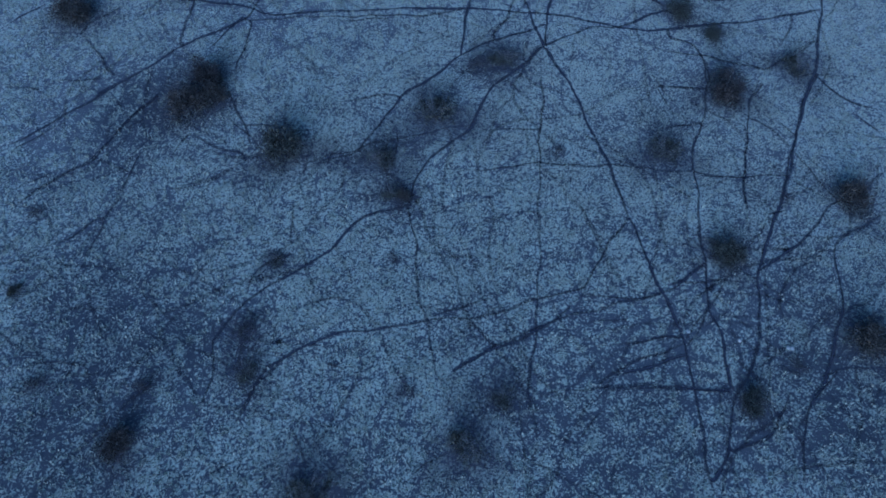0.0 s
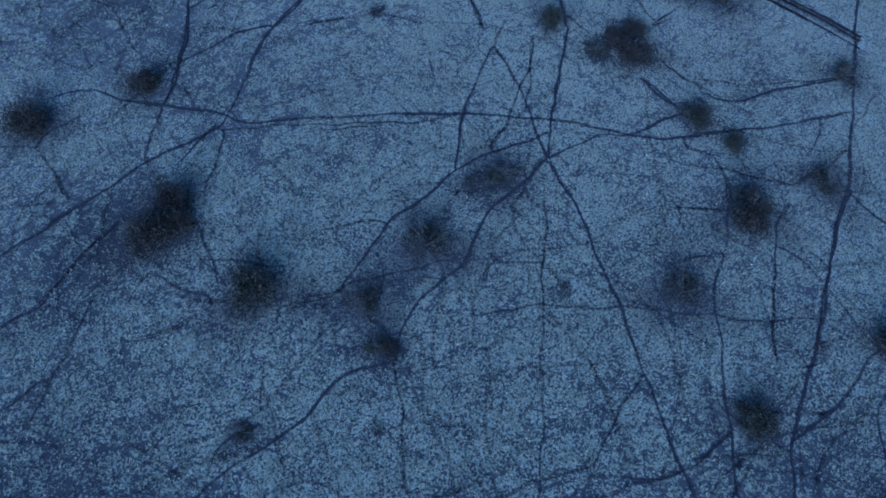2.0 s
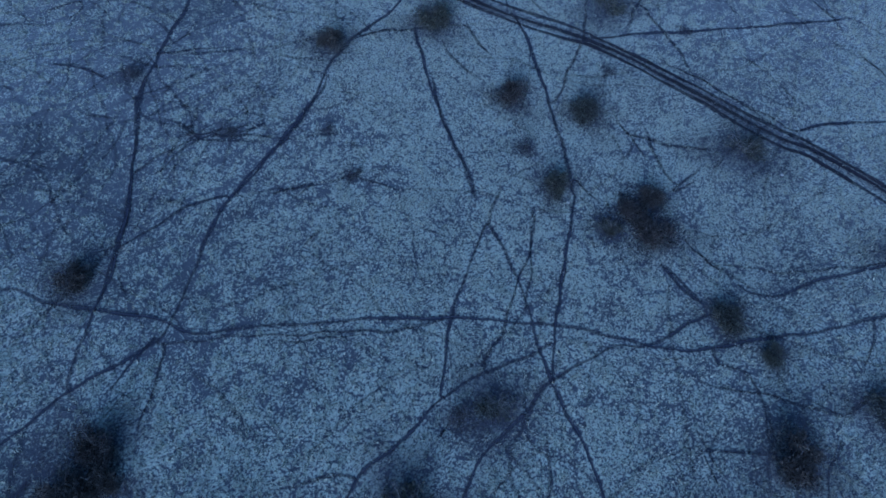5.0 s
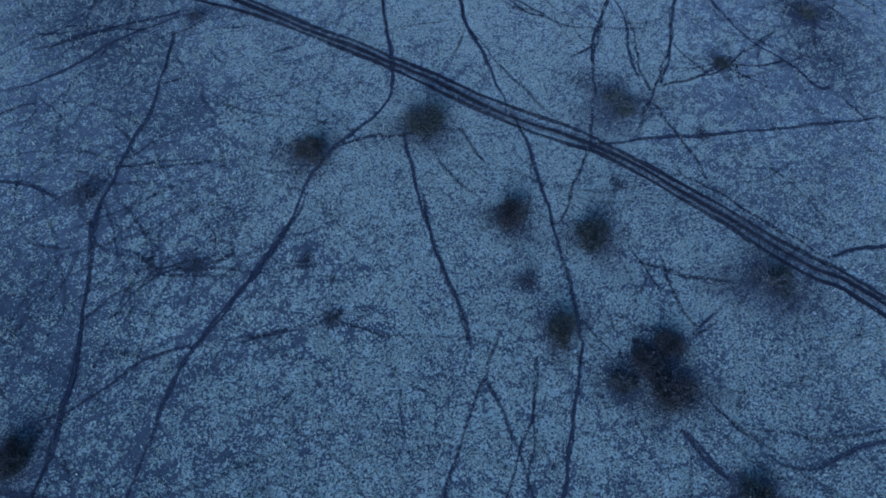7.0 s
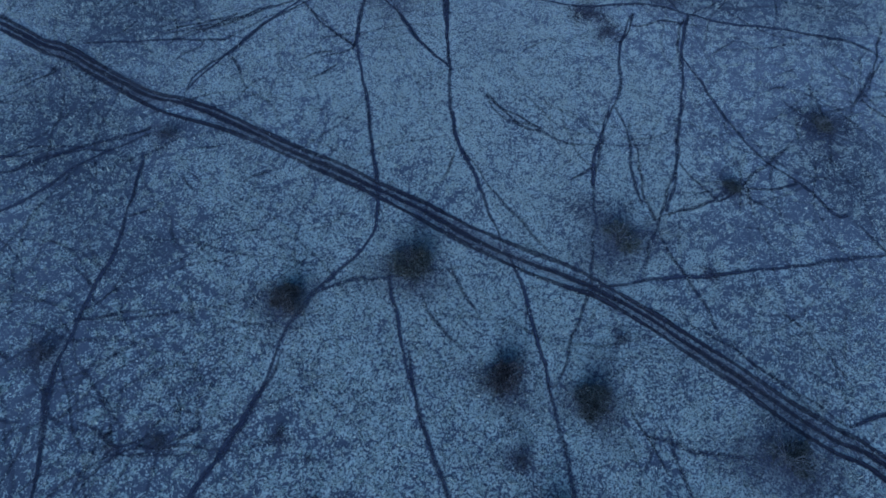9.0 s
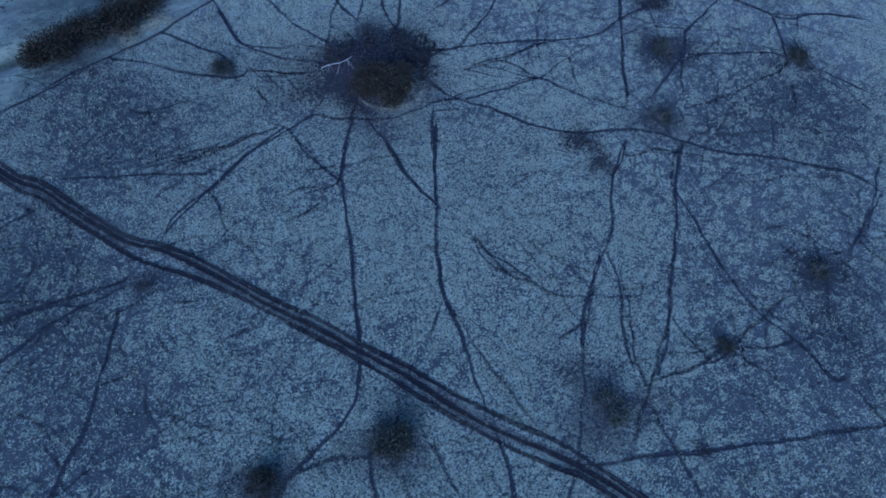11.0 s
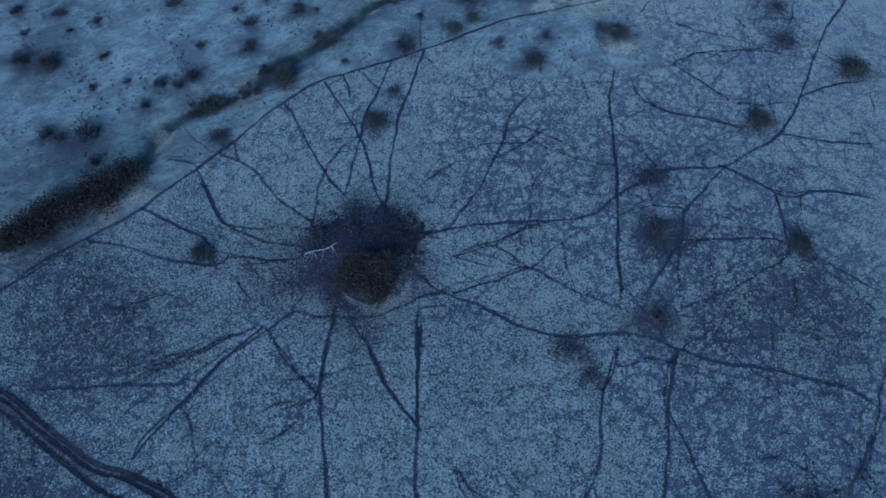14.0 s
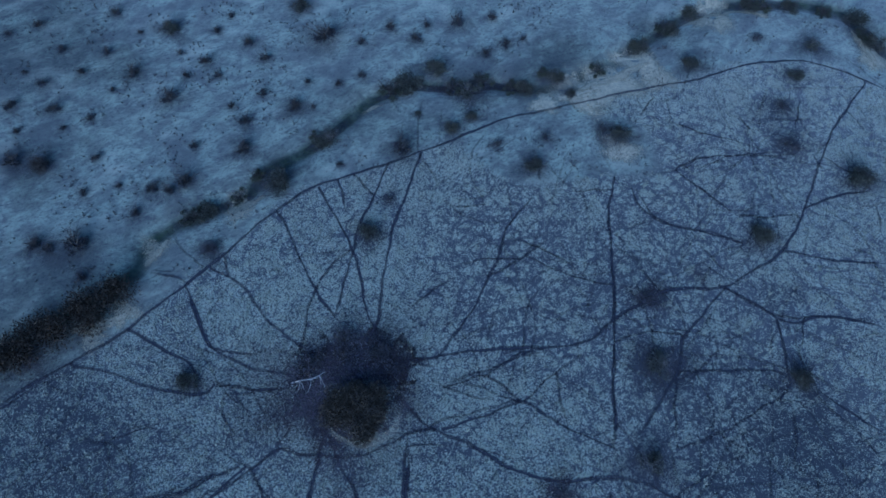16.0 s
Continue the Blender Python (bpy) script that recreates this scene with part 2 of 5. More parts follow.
WEB = [(35.0, 124.7, 13.1, 0.80), (18.8, 129.3, 8.8, 0.50), (31.7, 156.6, 13.2, 0.60), (27.0, 112.7, 9.0, 0.50), (-33.5, 73.6, 6.8, 0.50), (3.9, 144.1, 9.4, 0.90), (12.7, 137.4, 8.9, 0.90), (33.8, 161.8, 10.4, 0.70), (39.4, 132.6, 7.9, 0.60), (27.0, 145.1, 7.9, 0.60), (4.9, 137.6, 9.3, 0.60), (32.0, 95.0, 9.9, 0.70), (38.0, 100.6, 9.3, 0.80), (-31.5, 79.5, 9.6, 0.60), (-35.7, 60.3, 8.0, 0.70), (-37.5, 79.0, 7.8, 0.50), (-33.2, 89.2, 7.5, 0.70)]
WEB += [(-35.7, 57.6, 8.0, 0.60), (-14.9, 64.5, 6.0, 0.45), (24.8, 44.9, 6.0, 0.50), (19.3, 28.7, 5.0, 0.40), (-29.0, 66.0, 9.0, 0.60), (-16.5, 64.2, 6.0, 0.45), (30.0, 95.6, 7.0, 0.50), (32.8, 80.0, 7.0, 0.50), (-24.2, 77.4, 6.0, 0.40), (-31.8, 31.1, 7.0, 0.50), (12.5, 15.0, 6.0, 0.60), (23.3, 17.4, 6.0, 0.50), (-17.9, 12.5, 7.0, 0.40), (-35.8, 108.2, 8.0, 0.50), (29.1, 105.8, 8.0, 0.50), (20.9, 111.0, 6.0, 0.40), (44.9, 166.8, 8.0, 0.50)]


OUTER = np.array([(-52.4, 109.3), (-46.6, 115.3), (-43.9, 118.6), (-41.2, 121.0), (-37.4, 124.9), (-33.7, 130.1), (-30.0, 135.2), (-25.1, 143.0), (-20.5, 148.2), (-15.1, 151.4), (-7.3, 156.3), (-0.7, 161.0), (3.1, 163.8), (12.0, 167.9), (23.0, 173.0), (32.7, 177.1), (39.3, 181.0), (47.7, 183.7), (53.9, 183.3), (61.7, 180.0), (71.3, 173.3)])


def line_distance(line, x, y):
    """Distance to a line, positive on its left, for arrays of places."""
    best, side = np.full(x.shape, 1e9), np.ones(x.shape)
    for (ax, ay), (bx, by) in zip(line[:-1], line[1:]):
        dx, dy = bx - ax, by - ay
        k = np.clip(((x - ax) * dx + (y - ay) * dy) / (dx * dx + dy * dy), 0, 1)
        d = np.hypot(x - ax - k * dx, y - ay - k * dy)
        near = d < best
        best = np.where(near, d, best)
        side = np.where(near, np.sign(dx * (y - ay) - dy * (x - ax)), side)
    return best * side


def gully_distance(x, y):
    return line_distance(GULLY, x, y)


def height(x, y):
    x, y = np.asarray(x, float), np.asarray(y, float)
    z = 0.06 * np.sin(x / 6.1 + 1) * np.sin(y / 7.3) + 0.05 * np.sin(x / 11.0 - y / 9.0)
    d = gully_distance(x, y)
    z += -0.7 * np.exp(-((d / 1.6) ** 2)) + 0.35 / (1 + np.exp(-d / 1.5))
    fade = np.clip(1 - np.maximum(np.abs(x) - 90, 0) / 60, 0, 1)
    return z * fade


def smooth(v, a, b):
    k = np.clip((v - a) / (b - a), 0, 1)
    return k * k * (3 - 2 * k)


def wobble(x, y):
    return np.sin(x / 3.1 + 0.7 * np.sin(y / 2.3)) + np.sin(y / 2.7 + 0.9 * np.sin(x / 4.1))


def sand_share(x, y):
    """How sandy and smooth the ground is: beyond the outer trail, and in a bay before it."""
    u, v, r, q = 9.7, 162.5, 16.5, 9.3
    bay = 1.0 - np.hypot((x - u) / r, (y - v) / q) + 0.1 * wobble(x, y)
    return np.maximum(smooth(line_distance(OUTER, x, y) + 0.4 * wobble(x, y), -0.6, 1.4), smooth(bay, 0.0, 0.25))


def sandy(x, y):
    return sand_share(np.array([x]), np.array([y]))[0]


def lattice(x, y, size, seed):
    """Smooth noise from 0 to 1 with lumps of the given size."""
    table = np.random.default_rng(seed).random((97, 97))
    c, w = math.cos(seed * 1.7), math.sin(seed * 1.7)
    u, v = (c * x - w * y) / size + 500.0, (w * x + c * y) / size + 500.0
    i, j = np.floor(u).astype(int), np.floor(v).astype(int)
    fu, fv = smooth(u - i, 0, 1), smooth(v - j, 0, 1)
    a, b, c, d = (table[(i + p) % 97, (j + q) % 97] for p, q in ((0, 0), (1, 0), (0, 1), (1, 1)))
    return (a * (1 - fu) + b * fu) * (1 - fv) + (c * (1 - fu) + d * fu) * fv


def layered(x, y, size, seed):
    return 0.5 * lattice(x, y, size, seed) + 0.3 * lattice(x, y, size / 2, seed + 1) + 0.2 * lattice(x, y, size / 4, seed + 2)


def net_distance(x, y, cell, seed):
    """Distance to the lines of a crooked net with cells of the given size."""
    x = x + 1.1 * cell * (layered(x, y, 1.4 * cell, seed + 3) - 0.5)
    y = y + 1.1 * cell * (layered(x, y, 1.4 * cell, seed + 7) - 0.5)
    table = np.random.default_rng(seed).random((2, 97, 97))
    i, j = np.floor(x / cell).astype(int), np.floor(y / cell).astype(int)
    first, second = np.full(x.shape, 1e9), np.full(x.shape, 1e9)
    for p in (-1, 0, 1):
        for q in (-1, 0, 1):
            a, b = (i + p) % 97, (j + q) % 97
            d = np.hypot((i + p + table[0][a, b]) * cell - x, (j + q + table[1][a, b]) * cell - y)
            second = np.minimum(second, np.maximum(first, d))
            first = np.minimum(first, d)
    return second - first


def patches(spots, x, y):
    return sum(s * np.exp(-(((x - u) ** 2 + (y - v) ** 2) / (r * r))) for u, v, r, s in spots)


def smudge(x, y):
    """Soft patches of thinner sward a few metres wide."""
    return smooth(layered(x, y, 5.5, 31), 0.52, 0.78)


def growth(x, y):
    """How thickly the tufts stand, from 0 to 1: thin along a net of trampled veins and in the darkened patches,
    thinnest where many animals pass.
    """
    busy = np.minimum(patches(WEB, x, y) + 0.6 * patches(THIN_SHADED, x, y), 1.0)
    strong = np.clip(0.25 + 0.6 * smooth(lattice(x, y, 9.0, 11), 0.35, 0.75) + 0.9 * busy, 0, 1)
    fine = 1 - smooth(net_distance(x, y, 1.5, 41), 0.12, 0.5)
    wide = 1 - smooth(net_distance(x, y, 3.3, 51), 0.15, 0.55)
    g = 1 - (0.6 + 0.3 * busy) * strong * fine * smooth(lattice(x, y, 2.3, 13), 0.36 - 0.3 * busy, 0.62 - 0.2 * busy)
    g = g * (1 - 0.9 * strong * wide * smooth(lattice(x, y, 4.1, 17), 0.3 - 0.2 * busy, 0.55 - 0.2 * busy))
    clump = smooth(layered(x, y, 1.6, 61), 0.33, 0.55)
    g = g * (1 - (0.05 + 0.5 * busy) * (1 - clump))
    return g * (1 - 0.25 * smudge(x, y)) * (1 - np.minimum(0.35 * patches(THIN_SHADED, x, y), 0.5))


def mesh_object(name, verts, faces, material, parent=None):
    me = bpy.data.meshes.new(name)
    me.from_pydata(verts, [], faces)
    me.materials.append(material)
    ob = new(name, me)
    ob.parent = parent
    return ob


def floats(me, name, values):
    me.attributes.new(name, "FLOAT", "POINT").data.foreach_set("value", np.asarray(values, np.float32))


def part(name, bm, material, parent, label=""):
    me = bpy.data.meshes.new(name)
    bm.to_mesh(me)
    bm.free()
    me.materials.append(material)
    ob = new(name, me)
    ob.parent = parent
    return tagged(ob, label=label)


def build_ground():
    far = np.array([260.0, 500, 1000, 2200])
    xs = np.concatenate([-far[::-1], np.arange(-110, -64, 0.8), np.arange(-64, 64, 0.3), np.arange(64, 110.1, 0.8), far])
    ys = np.concatenate([-far[::-1], np.arange(-25, 0, 0.8), np.arange(0, 172, 0.3), np.arange(172, 235.1, 0.8), far + 235])
    gx, gy = np.meshgrid(xs, ys)
    gx, gy = gx.ravel(), gy.ravel()
    w = len(xs)
    i = (np.arange(len(ys) - 1)[:, None] * w + np.arange(w - 1)).ravel()
    faces = np.stack([i, i + 1, i + w + 1, i + w], 1)
    ob = mesh_object("ground", np.stack([gx, gy, height(gx, gy)], 1).tolist(), faces.tolist(), GROUND)
    floats(ob.data, "thin_shaded", patches(THIN_SHADED, gx, gy) + 0.3 * smudge(gx, gy))
    floats(ob.data, "growth", growth(gx, gy))
    floats(ob.data, "sand", sand_share(gx, gy))
    d = gully_distance(gx, gy)
    floats(ob.data, "gully", smooth(-np.abs(d + 0.3 * wobble(gx, gy)), -1.5, -0.3))
    ob.data.polygons.foreach_set("use_smooth", [True] * len(faces))
    tagged(ob, "pale dry grassland with dark bare soil between the tufts", "ground", kind="structure")


build_ground()

# ---- trails ----
CELL, X0, Y0 = 0.2, -110.0, -25.0
trodden = np.zeros((1300, 1100), bool)
layer = 0


def spline(points, step):
    """Places along a smooth line through the points."""
    p = [np.array(q, float) for q in points]
    p = [2 * p[0] - p[1]] + p + [2 * p[-1] - p[-2]]
    out = []
    for a, b, c, d in zip(p, p[1:], p[2:], p[3:]):
        for k in np.arange(0, 1, step / max(np.linalg.norm(c - b), step)):
            out.append(0.5 * (2 * b + (c - a) * k + (2 * a - 5 * b + 4 * c - d) * k**2 + (3 * b - a - 3 * c + d) * k**3))
    return np.array(out + [p[-2]])


def tread(line, wide):
    r = int(wide / CELL) + 1
    for x, y in line:
        i, j = int((y - Y0) / CELL), int((x - X0) / CELL)
        if r < i < 1299 - r and r < j < 1099 - r:
            trodden[i - r + 1 : i + r, j - r + 1 : j + r] = True


def ribbon(name, points, wide, firm, material, parent=None, waver=0.12, lift=0.015, fade=True, run=1.5, joined=(False, False)):
    """A strip of worn ground: a shallow trough between two low, frayed edges."""
    global layer
    layer += 1
    rng = np.random.default_rng(layer)
    line = spline(points, 0.35)
    n = len(line)
    along = np.gradient(line, axis=0)
    along /= np.linalg.norm(along, axis=1)[:, None] + 1e-9
    side = np.stack([-along[:, 1], along[:, 0]], 1)
    s = np.arange(n) * 0.35
    a, b, c = rng.uniform(0, 6.3, 3)
    line = line + side * (waver * (np.sin(s / 1.3 + a) + 0.6 * np.sin(s / 0.55 + b)))[:, None] * 0.6
    ahead, behind = (99.0 if tied or not fade else dist for tied, dist in zip(joined, (s, s[-1] - s)))
    loose = np.minimum(ahead, behind) + 0 * s
    narrow = 0.6 + 0.4 * np.minimum(loose / 3.0, 1.0)
    half = narrow * wide * (0.74 + 0.36 * smooth(line[:, 1], 20, 90)) * (0.85 + 0.2 * np.sin(s / 2.1 + c) + rng.uniform(-0.12, 0.12, n))
    rows, verts = (-1.0, -0.55, 0.0, 0.55, 1.0), []
    dip = (0.0, 0.035, 0.0, 0.035, 0.0)
    for k, lower in zip(rows, dip):
        q = line + side * (half * k)[:, None]
        verts.append(np.stack([q[:, 0], q[:, 1], height(q[:, 0], q[:, 1]) + lift + lower + 0.004 * (layer % 9)], 1))
    verts = np.stack(verts, 1).reshape(-1, 3)
    faces = [(5 * i + j, 5 * i + j + 1, 5 * i + j + 6, 5 * i + j + 5) for i in range(n - 1) for j in range(4)]
    ob = mesh_object(name, verts.tolist(), faces, material, parent)
    run = min(run, 0.45 * s[-1])
    ends = smooth(loose, -0.5, run)
    drift = 0.85 + 0.15 * np.sin(s / 3.7 + b)
    floats(ob.data, "across", np.tile(np.abs(rows), n))
    floats(ob.data, "firm", np.repeat(firm * drift * ends, 5))
    tread(line, wide * 0.8)
    return ob


TRAILS = []


def trail(*points):
    TRAILS.append((np.array(points), 0.29, 1.0, 0.12, 2.5, "well-worn dark game trail winding through pale dry grass"))


def thin_trail(*points):
    TRAILS.append((np.array(points), 0.26, 0.95, 0.12, 3.0, "narrow dark game trail trodden into pale dry grass"))


def faint_trail(*points):
    TRAILS.append((np.array(points), 0.24, 0.74, 0.2, 5.0, "faint half-overgrown game trail in dry grass"))


trail((8.2, 44.5), (10.7, 39.5), (12.6, 34.1), (14.1, 29.9), (15.3, 25.5), (16.6, 21.4), (17.8, 17.9), (18.7, 14.6), (19.0, 11.2), (19.1, 8.1), (19.2, 5.9), (19.5, 4.5))
trail((34.9, 43.9), (32.5, 39.4), (30.4, 33.9), (28.3, 28.4), (26.3, 23.9), (25.2, 21.5), (24.9, 18.3), (24.0, 15.0), (22.6, 12.3), (21.6, 10.6), (20.8, 7.8), (19.6, 5.5))
thin_trail((25.2, 21.5), (27.8, 23.5), (30.7, 26.1), (33.0, 28.8), (35.9, 30.5), (38.5, 32.7))
thin_trail((37.4, 28.4), (34.6, 26.5), (32.4, 24.9), (31.7, 22.3), (31.5, 19.3), (29.9, 15.5), (28.5, 12.8), (26.9, 10.3), (25.9, 7.1), (25.3, 4.9))
thin_trail((28.6, 13.5), (30.7, 14.1), (33.6, 14.3))
thin_trail((22.0, 35.0), (21.2, 31.8), (21.3, 28.3), (21.0, 25.0), (21.0, 21.3), (20.9, 18.4), (21.5, 16.2), (21.5, 13.5), (21.7, 11.9))
faint_trail((8.0, 42.5), (7.9, 36.2), (7.7, 30.5), (7.7, 25.3), (7.6, 20.1), (7.5, 16.3), (7.0, 12.8), (6.9, 10.7))
faint_trail((0.2, 29.0), (4.0, 29.7), (8.0, 30.5), (12.9, 30.8), (16.4, 30.9), (20.8, 30.9))
faint_trail((20.9, 21.8), (18.7, 20.1), (16.3, 18.7), (13.2, 17.7), (9.6, 16.5), (7.0, 14.9))
faint_trail((19.9, 15.8), (17.2, 14.5), (13.7, 12.7), (12.0, 11.5))
faint_trail((6.7, 9.6), (9.5, 10.8), (13.2, 11.4), (16.9, 11.6), (21.5, 11.8))
faint_trail((15.0, 25.8), (13.5, 23.2), (12.0, 20.5), (10.6, 18.9), (7.9, 17.8), (3.2, 16.0), (-0.7, 15.2))
thin_trail((-3.1, 25.2), (-6.9, 23.7), (-8.8, 20.7), (-11.5, 18.4), (-14.1, 16.1), (-15.7, 13.9), (-16.3, 12.5))
faint_trail((-16.3, 12.5), (-15.9, 10.4), (-16.0, 6.8))
thin_trail((-0.7, 15.2), (-4.0, 14.4), (-7.3, 13.7), (-10.3, 12.0), (-11.8, 11.0))
faint_trail((-11.8, 11.0), (-12.8, 8.3), (-13.5, 6.3))
faint_trail((-3.3, 25.1), (-2.3, 21.3), (-1.6, 17.4), (-0.7, 14.3), (0.1, 11.6))
faint_trail((-12.9, 25.1), (-12.3, 22.4), (-12.0, 19.9))
faint_trail((-13.0, 19.3), (-14.5, 17.7), (-14.9, 15.8))
faint_trail((7.9, 15.7), (4.5, 13.6), (2.1, 12.1), (0.2, 10.1))
faint_trail((-26.2, 25.8), (-27.3, 22.1), (-27.4, 19.0), (-28.0, 15.6))
faint_trail((-28.0, 33.2), (-29.9, 28.3), (-32.2, 25.5), (-35.2, 22.2))
faint_trail((-36.5, 23.1), (-35.0, 24.1), (-32.4, 26.0))
faint_trail((-29.6, 8.5), (-28.4, 9.6), (-26.1, 10.0), (-23.6, 9.6))
faint_trail((-10.1, 6.9), (-8.7, 5.5), (-7.9, 4.2))
faint_trail((-5.9, 16.1), (-8.5, 16.3), (-11.0, 15.4))
faint_trail((27.0, 38.1), (25.8, 31.7), (25.1, 25.9), (24.7, 24.2))
faint_trail((26.4, 12.7), (23.8, 8.8), (21.2, 7.5))
faint_trail((-1.9, 3.2), (0.2, 5.1), (1.6, 6.3))
faint_trail((22.9, 21.5), (20.6, 17.4), (18.8, 15.0))
faint_trail((29.8, 13.8), (27.7, 11.9))
trail((-37.8, 46.5), (-33.9, 48.2), (-30.4, 47.2), (-26.6, 47.1), (-21.4, 46.6), (-19.1, 45.9), (-14.1, 46.8), (-8.6, 47.7), (-2.0, 48.6), (3.8, 48.9), (8.6, 48.9), (13.3, 48.4), (17.8, 47.7), (22.0, 48.6), (27.9, 50.0), (32.6, 51.3), (37.8, 53.2))
faint_trail((-21.0, 44.9), (-17.6, 45.5), (-11.2, 46.5), (-4.7, 47.3), (-0.0, 48.6))
trail((-32.4, 34.0), (-29.7, 36.8), (-27.0, 40.1), (-24.2, 42.6), (-21.4, 45.0), (-20.7, 46.7), (-20.3, 50.8), (-19.4, 57.2), (-17.6, 61.2), (-15.6, 65.1), (-13.6, 70.0), (-13.1, 73.0))
thin_trail((-30.4, 71.0), (-29.1, 64.7), (-27.8, 59.0), (-27.0, 54.1), (-26.8, 50.1), (-26.8, 46.7), (-26.8, 43.4), (-26.8, 41.4))
thin_trail((-19.6, 58.2), (-22.2, 56.9), (-24.4, 54.7), (-26.8, 52.6), (-28.7, 51.5))
faint_trail((-36.1, 42.6), (-34.2, 44.6), (-32.3, 45.9))
thin_trail((-24.1, 40.1), (-22.9, 42.8), (-21.5, 45.3))
thin_trail((-21.1, 36.6), (-20.0, 34.5), (-18.8, 32.5), (-17.1, 29.4))
faint_trail((-21.2, 31.8), (-17.6, 32.0), (-14.0, 32.0), (-11.9, 32.1))
thin_trail((-22.9, 30.7), (-20.5, 29.4), (-18.0, 29.0))
faint_trail((-19.9, 32.8), (-17.6, 30.6), (-16.6, 29.7))
faint_trail((-30.4, 29.3), (-28.8, 31.2), (-27.6, 33.4), (-26.8, 34.8))
faint_trail((-26.7, 24.3), (-26.6, 27.2), (-26.3, 29.1))
faint_trail((-22.9, 25.0), (-20.1, 25.9), (-18.3, 27.3), (-17.4, 28.3))
faint_trail((-20.6, 43.7), (-20.6, 39.5), (-20.4, 36.7))
thin_trail((-7.9, 31.0), (-7.1, 32.3), (-5.8, 34.9), (-4.8, 37.2), (-2.1, 39.5), (-0.3, 42.1), (2.1, 44.0), (6.2, 46.2), (8.3, 47.5))
trail((-3.1, 26.1), (-2.9, 28.0), (-1.9, 29.9), (-0.1, 32.0), (1.4, 33.8), (2.7, 37.4), (4.1, 39.8), (6.3, 42.1), (8.2, 44.5))
thin_trail((8.2, 44.5), (10.4, 46.1), (13.1, 47.6), (15.7, 47.9), (18.7, 49.9), (21.6, 51.2))
trail((8.2, 44.5), (8.5, 47.8), (8.9, 51.8), (9.7, 56.2), (10.3, 61.3))
thin_trail((8.2, 44.5), (7.1, 47.7), (5.9, 51.5), (4.6, 54.8), (2.9, 57.5))
thin_trail((2.9, 57.5), (1.8, 54.2), (0.8, 50.5), (0.3, 47.0), (0.1, 42.8))
faint_trail((2.9, 57.5), (3.7, 60.2), (3.9, 62.0))
thin_trail((1.8, 60.0), (-0.1, 64.9), (-2.1, 69.3), (-3.3, 74.1))
faint_trail((6.9, 59.2), (6.4, 55.2), (5.4, 51.5), (4.3, 48.0), (3.2, 45.4))
faint_trail((-10.9, 35.3), (-8.5, 36.1), (-5.6, 36.8))
faint_trail((23.1, 47.0), (24.0, 43.5), (23.7, 40.6), (23.0, 37.3), (22.0, 35.1))
faint_trail((29.1, 42.0), (27.7, 39.5), (26.5, 35.1), (25.9, 31.4), (25.1, 28.0))
trail((42.9, 73.4), (40.0, 63.3), (38.2, 56.5), (36.2, 49.3), (35.0, 45.0))
trail((35.0, 45.0), (34.2, 42.9), (32.8, 40.0), (31.4, 36.3), (30.2, 32.9), (28.6, 29.0))
thin_trail((24.5, 53.1), (27.1, 53.3), (29.8, 54.6), (34.2, 56.1), (39.0, 57.5))
faint_trail((19.6, 58.2), (21.4, 55.5), (23.4, 53.8))
thin_trail((17.3, 55.1), (19.1, 52.8), (20.2, 51.8))
faint_trail((16.4, 71.3), (17.7, 66.8), (18.9, 63.9))
faint_trail((15.0, 68.4), (18.9, 67.5), (23.9, 67.4))
faint_trail((21.6, 63.9), (19.0, 62.5))
faint_trail((17.5, 46.5), (20.6, 45.2), (23.3, 44.9), (27.3, 44.3), (29.9, 43.8))
faint_trail((18.1, 41.5), (19.4, 39.3), (20.0, 37.1))
faint_trail((-12.4, 28.9), (-9.4, 29.5), (-6.1, 31.5), (-0.6, 33.4), (2.2, 34.3))
faint_trail((-4.9, 32.8), (-4.8, 30.5), (-4.9, 28.5))
faint_trail((29.9, 43.8), (32.7, 45.8), (35.6, 48.2))
faint_trail((29.8, 37.5), (31.1, 35.9))
faint_trail((-9.6, 61.7), (-6.2, 60.6), (-4.0, 59.8))
faint_trail((-25.9, 59.9), (-23.1, 63.9), (-19.4, 64.7), (-13.9, 64.5))
faint_trail((-15.5, 58.6), (-12.6, 60.3))
thin_trail((-43.6, 81.1), (-40.9, 82.3), (-38.1, 85.0), (-35.4, 88.4), (-32.3, 91.1), (-29.1, 93.2))
trail((-30.1, 91.4), (-29.5, 86.3), (-29.1, 80.6), (-29.5, 76.9), (-29.9, 72.8), (-30.1, 69.3), (-29.7, 66.1), (-28.5, 62.2), (-27.8, 58.9), (-27.1, 55.5), (-26.7, 52.3), (-26.6, 50.0), (-26.8, 47.1))
trail((-18.8, 58.3), (-17.4, 61.2), (-16.2, 63.8), (-15.1, 66.9), (-13.7, 70.6), (-13.3, 73.9), (-11.6, 77.5), (-9.5, 80.3), (-7.3, 84.0), (-7.5, 88.0), (-8.7, 93.5), (-9.8, 97.6))
faint_trail((-11.6, 77.5), (-8.8, 79.0), (-4.2, 80.2), (-1.1, 80.8), (2.3, 82.2))
thin_trail((-5.0, 78.1), (-3.6, 73.6), (-2.0, 69.2), (-0.3, 65.2), (1.1, 62.4), (1.9, 59.7))
faint_trail((-2.8, 78.7), (-0.7, 75.7), (1.9, 73.3))
faint_trail((0.0, 80.3), (1.7, 77.9), (3.3, 76.1))
trail((-1.4, 98.6), (-0.2, 94.0), (1.7, 90.2), (3.2, 86.2), (4.4, 83.5))
